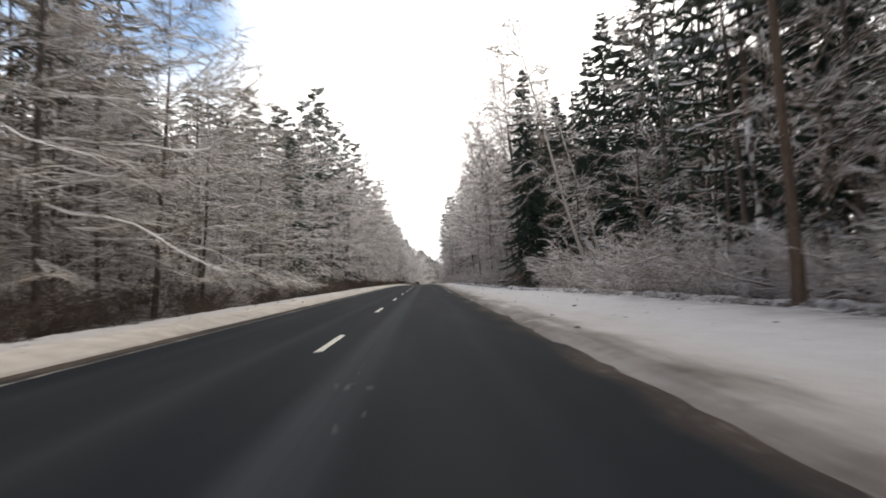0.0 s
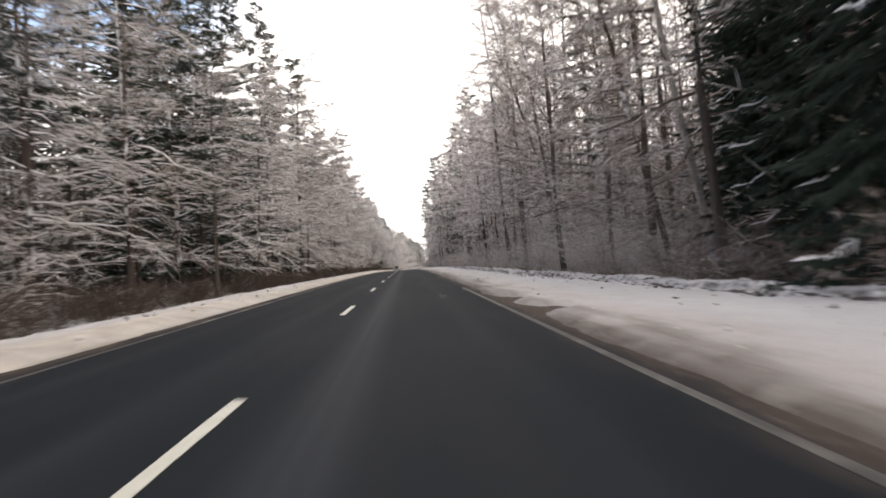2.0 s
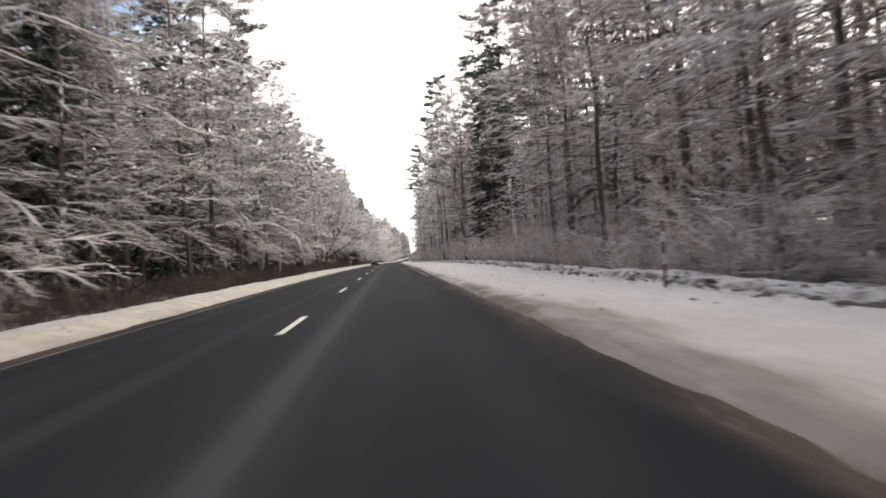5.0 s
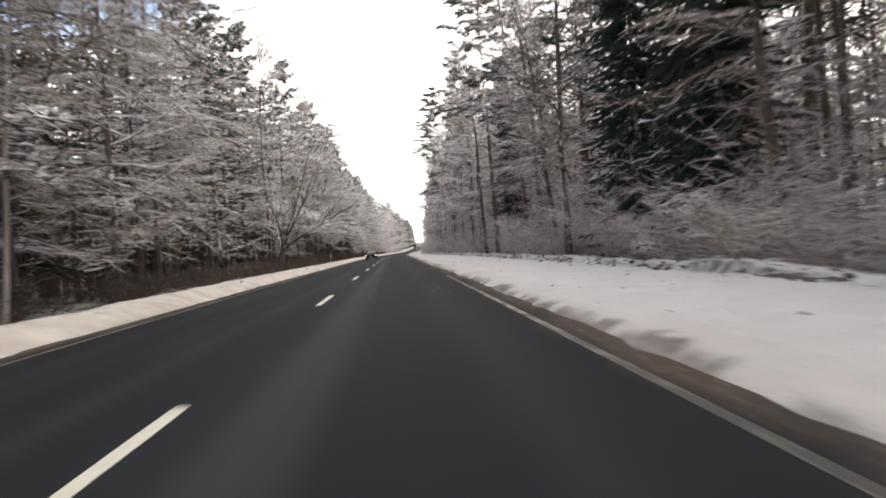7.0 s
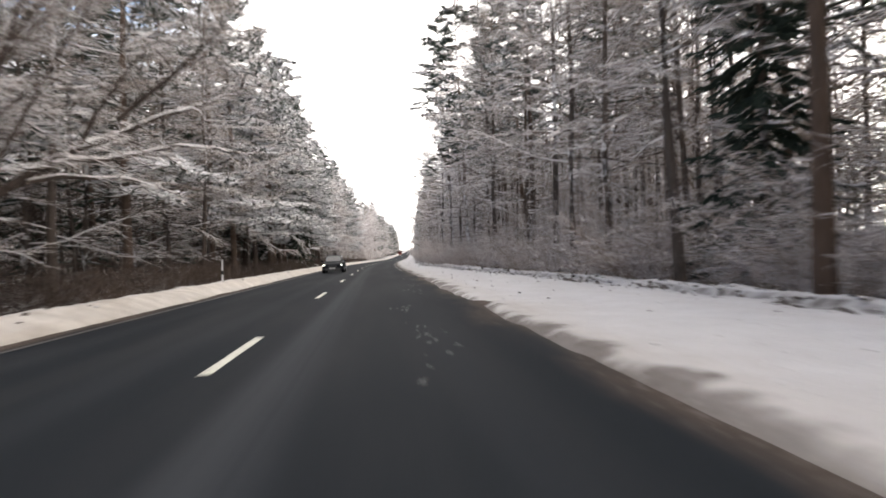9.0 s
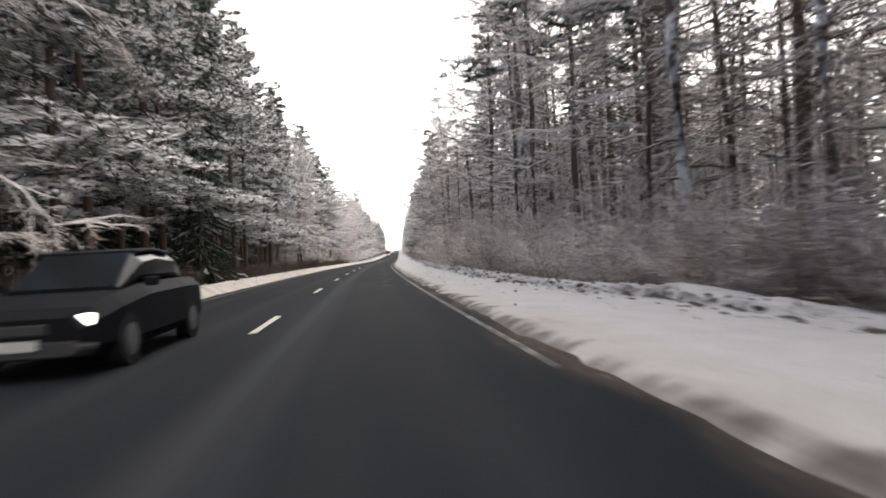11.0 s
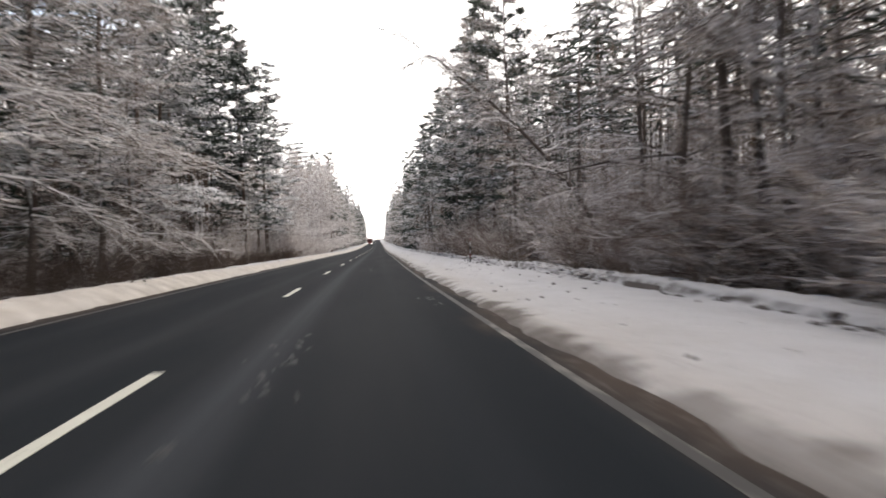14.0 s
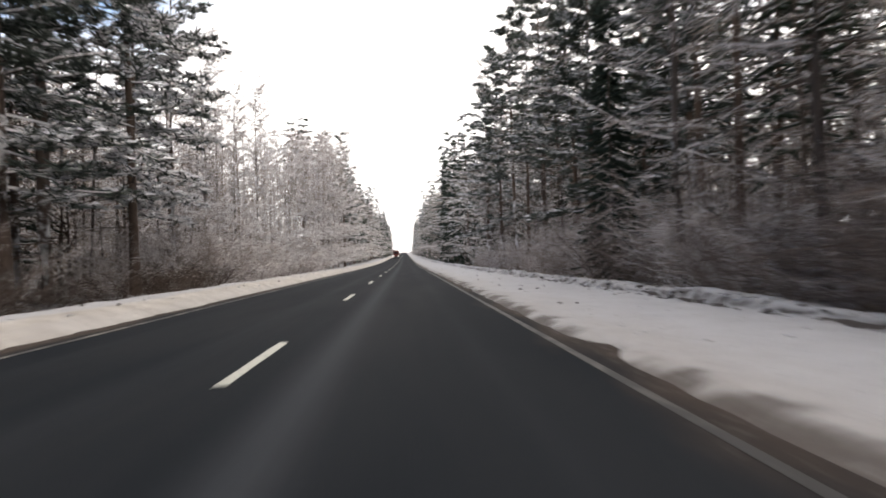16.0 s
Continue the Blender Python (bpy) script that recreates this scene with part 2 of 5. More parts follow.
    col = blend(n, l, wood, col, blend(n, l, noise_node(n, l, uv, 5, 5), (0.045, 0.032, 0.024), (0.16, 0.12, 0.088)))
    # steep faces of the cut lip turned dark brown for the shadow under it
    g = n.new("ShaderNodeNewGeometry")
    up = n.new("ShaderNodeSeparateXYZ")
    l.new(g.outputs["Normal"], up.inputs[0])
    steep = sums(n, l, "MULTIPLY", span(n, l, up.outputs["Z"], 0.82, 0.96, 1, 0, True), span(n, l, noise_node(n, l, uv, 3.0, 6), 0.38, 0.58, 0.15, 0.9))
    steep = sums(n, l, "MULTIPLY", steep, span(n, l, far, 6.5, 7.2))
    col = blend(n, l, steep, col, (0.085, 0.07, 0.062))
    l.new(col, b.inputs["Base Color"])
    h = sums(n, l, "ADD", lumps, sums(n, l, "MULTIPLY", noise_node(n, l, uv, 5, 5), 0.55))
    relief(n, l, b, h, 1.0, 0.17)
    return m


asphalt, snow_ground = make_asphalt(), make_snow_ground()


def make_paint():
    m, n, l, b = material("road_paint", 0.6, 0.3)
    c = n.new("ShaderNodeTexCoord")
    info = n.new("ShaderNodeObjectInfo")
    off = n.new("ShaderNodeVectorMath")
    off.operation = "ADD"
    l.new(c.outputs["Object"], off.inputs[0])
    l.new(info.outputs["Random"], off.inputs[1])
    worn = noise_node(n, l, off.outputs[0], 14, 6)
    col = blend(n, l, noise_node(n, l, off.outputs[0], 3, 3), (0.52, 0.50, 0.42), (0.70, 0.68, 0.58))
    l.new(blend(n, l, span(n, l, worn, 0.60, 0.72, 0, 0.8), col, (0.08, 0.078, 0.075)), b.inputs["Base Color"])
    return m


def make_edge_paint(name, colour):
    m, n, l, b = material(name, 0.65, 0.3)
    uv = n.new("ShaderNodeUVMap").outputs[0]
    worn = noise_node(n, l, uv, 6, 6, (1, 0.25, 1))
    gone = noise_node(n, l, uv, 0.09, 3, (0, 1, 1))
    f = sums(n, l, "ADD", span(n, l, worn, 0.32, 0.62, 0, 0.95), span(n, l, gone, 0.42, 0.6, -0.1, 0.6))
    l.new(blend(n, l, span(n, l, f, 0.1, 0.8), colour, (0.06, 0.056, 0.053)), b.inputs["Base Color"])
    return m


paint = make_paint()
edge_paint, faint_paint = make_edge_paint("worn_edge_paint", (0.27, 0.248, 0.215)), make_edge_paint("faint_edge_paint", (0.15, 0.137, 0.123))
clean_snow = plain("packed_snow", (0.062, 0.062, 0.063), 0.8, 0.2, grain=0.15)


# ---- mesh tools ----
def mesh_of(name, verts, faces, mats, slots=None, smooth=False):
    me = bpy.data.meshes.new(name)
    me.from_pydata(verts, [], faces)
    for m in mats:
        me.materials.append(m)
    if slots is not None:
        me.polygons.foreach_set("material_index", slots)
    if smooth:
        me.polygons.foreach_set("use_smooth", [True] * len(me.polygons))
    me.update()
    return me


def part(name, bm, mat, parent, label=""):
    me = bpy.data.meshes.new(name)
    bm.to_mesh(me)
    bm.free()
    me.materials.append(mat)
    ob = new(name, me)
    ob.parent = parent
    return tagged(ob, label)


def box(sx, sy, sz, at=(0, 0, 0), bevel=0.0):
    bm = bmesh.new()
    bmesh.ops.create_cube(bm, size=1, matrix=Matrix.Translation(at) @ Matrix.Diagonal((sx, sy, sz, 1)))
    if bevel:
        bmesh.ops.bevel(bm, geom=bm.edges[:], offset=bevel, segments=2, affect="EDGES", profile=0.5)
    return bm


def cyl(r, h, at=(0, 0, 0), turn=(0, 0, 0), n=20, r2=None):
    bm = bmesh.new()
    m = Matrix.Translation(at) @ Euler([radians(a) for a in turn]).to_matrix().to_4x4()
    bmesh.ops.create_cone(bm, cap_ends=True, segments=n, radius1=r, radius2=r if r2 is None else r2, depth=h, matrix=m)
    return bm


def strip_mesh(name, stations, lats, height, mat, smooth=True):
    """A sheet along the road: one row of points a station, at the given lateral places; height(s, lat) over the road. UV in metres."""
    verts, uvs, faces = [], [], []
    k = len(lats)
    for s in stations:
        a = turn_at(s)
        c, d, p = math.cos(a), math.sin(a), spot(s)
        for lat in lats:
            verts.append((p.x + lat * c, p.y + lat * d, p.z + height(s, lat)))
            uvs.append((lat, s))
    for i in range(len(stations) - 1):
        for j in range(k - 1):
            o = i * k + j
            faces.append((o, o + 1, o + k + 1, o + k))
    me = mesh_of(name, verts, faces, [mat], smooth=smooth)
    layer = me.uv_layers.new(name="UVMap")
    idx = np.empty(len(me.loops), dtype=np.int32)
    me.loops.foreach_get("vertex_index", idx)
    layer.data.foreach_set("uv", np.array(uvs, dtype=np.float32)[idx].ravel())
    return me


def wave(x, y, seed=0.0):
    return noise.noise(Vector((x, y, seed)))


# ---- ground: one snowy sheet, with the verge, the ditch and the wood's floor ----
# bare tongues in the snow's edge: along, how far out, half width
BARE_TONGUES = [(54.6, 1.0, 0.8), (58.2, 0.7, 0.9), (81, 0.6, 0.7), (208.4, 1.5, 0.5), (225.8, 1.2, 0.7), (255.7, 0.9, 0.35), (258.5, 0.4, 0.4), (260.7, 0.6, 0.4),
                (270.2, 0.5, 0.5), (285.6, 1.1, 0.6), (287.7, 1.3, 0.5), (299.5, 0.4, 0.4), (301.2, 0.7, 0.35), (340.4, 1.9, 0.4), (358.3, 0.4, 0.7)]


def lip_at(s):
    """How far right of the road's middle the plough's cut step lies."""
    lip = 11.2 - 2.3 * ramp(s, 22, 44) - 1.2 * ramp(s, 44, 72) + 1.3 * ramp(s, 105, 150) - 2.0 * ramp(s, 208, 258) + 1.0 * ramp(s, 284, 326)
    return lip + 0.25 * wave(s * 0.12, 0, 19) + 0.22 * wave(s * 0.45, 0, 23) + 0.07 * wave(s * 1.1, 0, 25)


def ground_height(s, lat):
    lump = 0.030 * wave(lat * 1.9, s * 1.5, 3) + 0.03 * wave(lat * 0.9, s * 0.7, 5) + 0.05 * wave(lat * 0.35, s * 0.3, 7)
    lump += 0.05 * ramp(abs(lat), 7.4, 8.6) * wave(lat * 2.2, s * 1.1, 9)
    if lat >= 0:
        edge = 3.90 + 0.16 * wave(s * 0.35, 0, 11) + 0.12 * wave(s * 1.6, 0, 13) + 0.05 * wave(s * 4.0, 0, 15) + 0.12 * ramp(s, 140, 150) - 0.12 * ramp(s, 178, 188)
        for a, reach, w in BARE_TONGUES:
            if abs(s - a) < 3 * w:
                edge += reach * math.exp(-((s - a) / w) ** 2)
        if lat < edge:
            return -0.06
        h = -0.06 + min(0.13, (lat - edge) * 0.42) + lump * ramp(lat, edge + 0.3, edge + 1.4)
        # a ragged cut step where the plough turned the snow, then rough ground
        lip = lip_at(s)
        step = max(0.05, 0.19 + 0.17 * wave(s * 0.21, 0, 21) + 0.10 * wave(s * 0.8, 0, 27))
        h -= 0.07 * ramp(lat, lip - 1.1, lip - 0.05)
        h += step * ramp(lat, lip, lip + 0.2) - 0.42 * ramp(lat, lip + 0.5, lip + 3.0)
        return h + ramp(lat, 9, 14) * 0.22 * wave(lat * 0.22, s * 0.2, 29) + ramp(lat, 13, 30) * 0.30
    out = -lat
    edge = 4.12 + 0.16 * wave(s * 0.3, 0, 31) + 0.12 * wave(s * 1.4, 0, 37)
    if out < edge:
        return -0.06
    tall = 0.20 + 0.13 * ramp(s, 110, 170) - 0.08 * ramp(s, 330, 350) + 0.08 * ramp(s, 372, 390)
    h = tall * math.sin(min(1.0, (out - edge) / 0.95) * math.pi / 2) - 0.01 + lump * ramp(out, edge, edge + 0.8)
    shelf = 3.2 - 2.2 * ramp(s, 110, 160) + 2.0 * ramp(s, 335, 350) - 2.0 * ramp(s, 372, 388)
    h -= ramp(out, edge + 0.9 + shelf * 0.4, edge + 1.6 + shelf) * (tall + 0.22)
    return h + ramp(out, 8, 13) * 0.25 * wave(lat * 0.25, s * 0.22, 41)


near = np.arange(-24, 420, 0.5).tolist()
stations = [-650, -300, -150, -80, -50, -35] + near + np.arange(420, 700, 3).tolist() + [720, 760, 820, 900, 1000, 1150, 1400, 1800, 2400, 3200]
inner = np.arange(3.7, 5.6, 0.12).tolist() + [5.8, 6.1, 6.3] + np.arange(6.5, 11.8, 0.12).tolist() + [12.2, 13, 14, 16, 19, 23, 28, 36, 50, 75, 120, 220, 500, 1100, 2600]
lats = [-v for v in reversed(inner)] + [-2, 0, 2] + inner
ground = tagged(new("ground", strip_mesh("ground", stations, lats, ground_height, snow_ground)),
                "snow-covered ground with a ditch, dirty verges and littered forest floor", "ground", kind="structure")

road_stations = np.arange(-40, 430, 2.0).tolist() + np.arange(430, 1500, 10.0).tolist()
road = tagged(new("road", strip_mesh("road", road_stations, [-5.0, -4.3, -3.6, -1.8, 0, 1.8, 3.7, 4.6, 6.4], lambda s, lat: -0.004 * abs(lat) - 0.012 * max(0.0, abs(lat) - 4.2), asphalt)),
              "dark grey worn asphalt road with salt-bleached wheel tracks", "road", kind="structure")


# ---- markings ----
DASH_FIRST, DASH_STEP, DASH_LONG = 8.64, 12.0, 3.05


def make_dash_mesh():
    bm = bmesh.new()
    pts = [(-0.066, 0), (-0.062, 1.1), (-0.068, 2.3), (-0.06, DASH_LONG), (0.064, DASH_LONG - 0.03), (0.068, 2.2), (0.061, 1.2), (0.066, 0.02)]
    low = [bm.verts.new((x, y, 0)) for x, y in pts]
    top = [bm.verts.new((x * 0.97, y, 0.005)) for x, y in pts]
    bm.faces.new(top)
    for i in range(len(pts)):
        j = (i + 1) % len(pts)
        bm.faces.new((low[j], low[i], top[i], top[j]))
    bmesh.ops.recalc_face_normals(bm, faces=bm.faces[:])
    me = bpy.data.meshes.new("lane_dash")
    bm.to_mesh(me)
    bm.free()
    me.materials.append(paint)
    return me


dash_mesh = make_dash_mesh()
for k in range(-3, 75):
    s = DASH_FIRST + DASH_STEP * k
    p = spot(s, 0, 0.004)
    ob = new("lane_dash", dash_mesh)
    ob.matrix_world = pose(p.x, p.y, p.z, math.degrees(slope_at(s + 1.7)), 0, math.degrees(turn_at(s + 1.7)))
    ob.parent = road

for lat, s0, s1 in ((3.69, 44, 66), (3.69, 138, 174), (3.69, 244, 314), (3.69, 314, 480), (-3.58, -40, 114), (-3.60, 114, 340), (-3.58, 340, 430)):
    st = np.arange(s0, s1 + 0.1, 2.0).tolist()
    w = 0.052
    me = strip_mesh("edge_line", st, [lat - w, lat, lat + w], lambda s, x, c=lat: -0.004 * abs(c) + 0.005, edge_paint if s0 in (138, 244) or lat == -3.58 else faint_paint)
    ob = new("edge_line", me)
    ob.parent = road

# ---- trees ----
class Buf:
    """Collects the points and faces of one mesh."""

    def __init__(self):
        self.v, self.f, self.m = [], [], []

    def tube(self, pts, radii, n=4, mat=0, tip=True, load=0.0):
        """A round limb; load: how thick the snow lies along its upper side."""
        base = len(self.v)
        last = len(pts) - 1
        for i, p in enumerate(pts):
            d = (pts[min(i + 1, last)] - pts[max(i - 1, 0)]).normalized()
            u = d.cross(Vector((0.31, 0.2, 1)) if abs(d.z) < 0.9 else Vector((1, 0.1, 0))).normalized()
            w = u.cross(d)
            if w.z < 0:
                w, u = -w, -u
            if i == last and tip:
                self.v.append(tuple(p))
                continue
            for k in range(n):
                a = 2 * math.pi * k / n + math.pi / 2
                q = p + (u * math.cos(a) + w * math.sin(a)) * radii[i]
                if load:
                    q.z += load * max(0.0, math.sin(a)) * (1 - abs(d.z))
                self.v.append(tuple(q))
        rings = last if tip else last + 1
        for i in range(rings - 1):
            for k in range(n):
                o, q = base + i * n + k, base + i * n + (k + 1) % n
                self.f.append((o, q, q + n, o + n))
                self.m.append(mat)
        if tip:
            o, t = base + (rings - 1) * n, base + rings * n
            for k in range(n):
                self.f.append((o + k, o + (k + 1) % n, t))
                self.m.append(mat)

    def cap(self, p, rx, ry, turn, high, rnd, mat, n=7):
        """A low uneven dome of snow lying on a bough."""
        o = len(self.v)
        c, e = math.cos(turn), math.sin(turn)
        for k in range(n):
            a = 2 * math.pi * k / n
            f = rnd.uniform(0.55, 1.15)
            x, y = math.cos(a) * rx * f, math.sin(a) * ry * f
            self.v.append((p.x + x * c - y * e, p.y + x * e + y * c, p.z - high * rnd.uniform(0.4, 1.1)))
        self.v.append((p.x, p.y, p.z + high * 0.6))
        for k in range(n):
            self.f.append((o + k, o + (k + 1) % n, o + n))
            self.m.append(mat)

    def spike(self, p, d, long, r, mat=0):
        """A thin tapered twig: a three-sided point."""
        u = Vector((d.y, -d.x, 0))
        u = u.normalized() if u.length > 1e-4 else Vector((1, 0, 0))
        w = u.cross(d)
        if w.z < 0:
            w = -w
        o = len(self.v)
        self.v += [tuple(p + w * r), tuple(p - u * r * 0.87 - w * r * 0.5), tuple(p + u * r * 0.87 - w * r * 0.5), tuple(p + d * long)]
        self.f += [(o, o + 1, o + 3), (o + 1, o + 2, o + 3), (o + 2, o, o + 3)]
        self.m += [mat] * 3

    def mesh(self, name, mats, smooth=False):
        return mesh_of(name, self.v, self.f, mats, self.m, smooth)


def heading(az, el):
    return Vector((math.cos(az) * math.cos(el), math.sin(az) * math.cos(el), math.sin(el)))


def bent_line(rnd, start, d, long, n, bend, sag=0.0):
    pts, p, d = [start.copy()], start.copy(), d.copy()
    for i in range(n):
        d = (d + Vector((rnd.uniform(-1, 1), rnd.uniform(-1, 1), rnd.uniform(-1, 1))) * bend + Vector((0, 0, -sag * (i + 1) / n))).normalized()
        p = p + d * (long / n)
        pts.append(p.copy())
    return pts


def along(pts, w):
    k = min(w, 0.9999) * (len(pts) - 1)
    i = int(k)
    return pts[i].lerp(pts[i + 1], k - i), (pts[i + 1] - pts[i]).normalized()


def trunk_buf(rnd, high, r, wobble, n=8, sides=7, lean=(0, 0), arc=0.0):
    pts, x, y = [], 0.0, 0.0
    dx, dy = lean
    for i in range(n + 1):
        w = i / n
        pts.append(Vector((x, y, -0.5 + (high + 0.5) * w)))
        x += (dx + arc * w) * high / n + rnd.uniform(-wobble, wobble)
        y += dy * high / n + rnd.uniform(-wobble, wobble)
    b = Buf()
    radii = [r * (1.25 if i == 0 else 1) * max(0.06, (1 - i / n) ** 0.8) for i in range(n + 1)]
    b.tube(pts, radii, sides)
    return b, pts, radii


def twiggy_branch(b, rnd, start, d, long, r, subs, twigs, tw_r, tw_long, sag=0.25, sides=3, kink=0.27, flat=0.36, least=0.3):
    """A crooked bare limb that carries flat feathered sprays of frosted twigs, snow along its upper side."""
    n = max(4, min(8, int(long / 0.75)))
    pts, p, q = [start.copy()], start.copy(), d.copy()
    for i in range(n):
        q = (q + Vector((rnd.uniform(-1, 1), rnd.uniform(-1, 1), rnd.uniform(-1.0, 1.0))) * kink + Vector((0, 0, -sag * i / n * 0.55))).normalized()
        p = p + q * (long / n)
        p.z = max(p.z, least)
        pts.append(p.copy())
    b.tube(pts, [max(r * (1 - i / n) ** 0.8, 0.008) for i in range(n + 1)], 5 if r > 0.05 else sides, 0, load=0.018 + 0.2 * r)
    for i in range(subs):
        w = 0.14 + 0.85 * (i + rnd.random()) / subs
        p, q = along(pts, w)
        side = q.cross(Vector((0, 0, 1)))
        side = side.normalized() if side.length > 1e-3 else Vector((1, 0, 0))
        e = (q * rnd.uniform(0.45, 1.0) + side * (1 if i % 2 else -1) * rnd.uniform(0.55, 1.0) + Vector((0, 0, rnd.uniform(-flat, flat)))).normalized()
        l2 = (0.35 + 0.34 * long * (1 - 0.72 * w)) * rnd.uniform(0.55, 1.2)
        sp = bent_line(rnd, p, e, l2, 3, 0.24, 0.14)
        r2 = max(r * 0.32 * (1 - 0.5 * w), tw_r * 1.5)
        b.tube(sp, [r2, r2 * 0.8, r2 * 0.55, 0], 3, 0, load=0.012)
        for j in range(twigs):
            f = (j + rnd.random()) / twigs
            pw, pq = along(sp, f)
            ss = pq.cross(Vector((0, 0, 1)))
            ss = ss.normalized() if ss.length > 1e-3 else Vector((0, 1, 0))
            dd = (pq * rnd.uniform(0.35, 1.0) + ss * (1 if j % 2 else -1) * rnd.uniform(0.4, 1.0) + Vector((0, 0, rnd.uniform(-0.38, 0.22)))).normalized()
            b.spike(pw, dd, tw_long * rnd.uniform(0.55, 1.35) * (1.1 - 0.5 * f), tw_r * rnd.uniform(0.8, 1.25), 1)


def broadleaf(seed, high, base, reach, limbs, subs, twigs, tw_r=0.011, tw_long=0.55, r=0.17, face=0.6, rise=0.5, sag=0.25, top=0.95, wobble=0.10, lean=(0, 0), bark=None, arc=0.0, twig=None, kink=0.22, flat=0.30):
    """A bare tree; face: how far its limbs turn to its +x side, where the road is."""
    rnd = random.Random(seed)
    tb, pts, radii = trunk_buf(rnd, high, r, wobble, lean=lean, arc=arc)
    cb = Buf()
    for i in range(limbs):
        w = base + (top - base) * ((i + rnd.random()) / limbs)
        p, q = along(pts, w)
        az = rnd.uniform(-math.pi, math.pi)
        if rnd.random() < face:
            az *= 0.42
        fall = (w - base) / (1 - base)
        long = reach * (1 - 0.62 * fall ** 1.5) * rnd.choice((0.5, 0.75, 0.95, 1.15)) * (1.1 if abs(az) < 1.2 else 0.75)
        el = rise * (0.12 + 0.95 * fall) + rnd.uniform(-0.3, 0.34)
        k = min(1.0, 0.35 + long / reach)
        twiggy_branch(cb, rnd, p, heading(az, el), long, 0.016 + 0.20 * r * (1 - 0.7 * fall) * min(1.0, long / reach), max(4, round(subs * k)), twigs, tw_r, tw_long, sag=sag, kink=kink, flat=flat, least=1.8)
    return [("trunk", tb.mesh("tree_trunk", [bark or bark_grey], True)), ("crown", cb.mesh("tree_crown", [branch_mat, twig or twig_mat]))]


def spruce(seed, high, wide, whorls, per, side, low=0.07, r=0.16, thick=0.05, snow=0.20, needles=None):
    """Drooping boughs, each a frond with hanging side shoots, and snow caught like open palms on some of the tips."""
    rnd = random.Random(seed)
    tb, pts, radii = trunk_buf(rnd, high, r, 0.03)
    cb = Buf()
    for i in range(whorls):
        w = low + (0.985 - low) * (i / whorls) ** 0.92
        for k in range(per):
            az = 2 * math.pi * (k + rnd.random() * 0.8) / per + i * 1.3
            long = max(0.25, wide * (1 - w) ** 0.72 * rnd.uniform(0.6, 1.18))
            p, q = along(pts, min(0.995, w + rnd.uniform(-0.012, 0.012)))
            el = -0.12 - 0.28 * (1 - w) + rnd.uniform(-0.14, 0.12) + 0.5 * ramp(w, 0.75, 1)
            line = bent_line(rnd, p, heading(az, el), long, 4, 0.06, 0.12)
            line[-1].z += 0.13 * long
            cb.tube(line, [0.045, 0.06, 0.055, 0.04, 0], 3, 0)
            laden = rnd.random() < snow
            for j in range(side):
                f = 0.2 + 0.78 * (j + rnd.random()) / side
                a, d = along(line, f)
                s = d.cross(Vector((0, 0, 1))).normalized() * (1 if j % 2 else -1)
                e = (d * 0.7 + s * rnd.uniform(0.4, 0.9) + Vector((0, 0, rnd.uniform(-0.85, -0.1)))).normalized()
                l2 = (0.25 + 0.20 * long * (1.1 - f)) * rnd.uniform(0.6, 1.3)
                t2 = thick * rnd.uniform(0.7, 1.5)
                cb.spike(a, e, l2, t2, 0)
                if laden and f > 0.55 and rnd.random() < 0.7:
                    e2 = (d * 0.9 + s * rnd.uniform(0.3, 0.8) + Vector((0, 0, rnd.uniform(-0.3, 0.02)))).normalized()
                    cb.spike(a + Vector((0, 0, 0.7 * t2)), e2, l2 * 0.8, t2 * 0.8, 1)
    return [("trunk", tb.mesh("tree_trunk", [bark_grey], True)), ("crown", cb.mesh("spruce_crown", [needles or spruce_mat, load_mat]))]


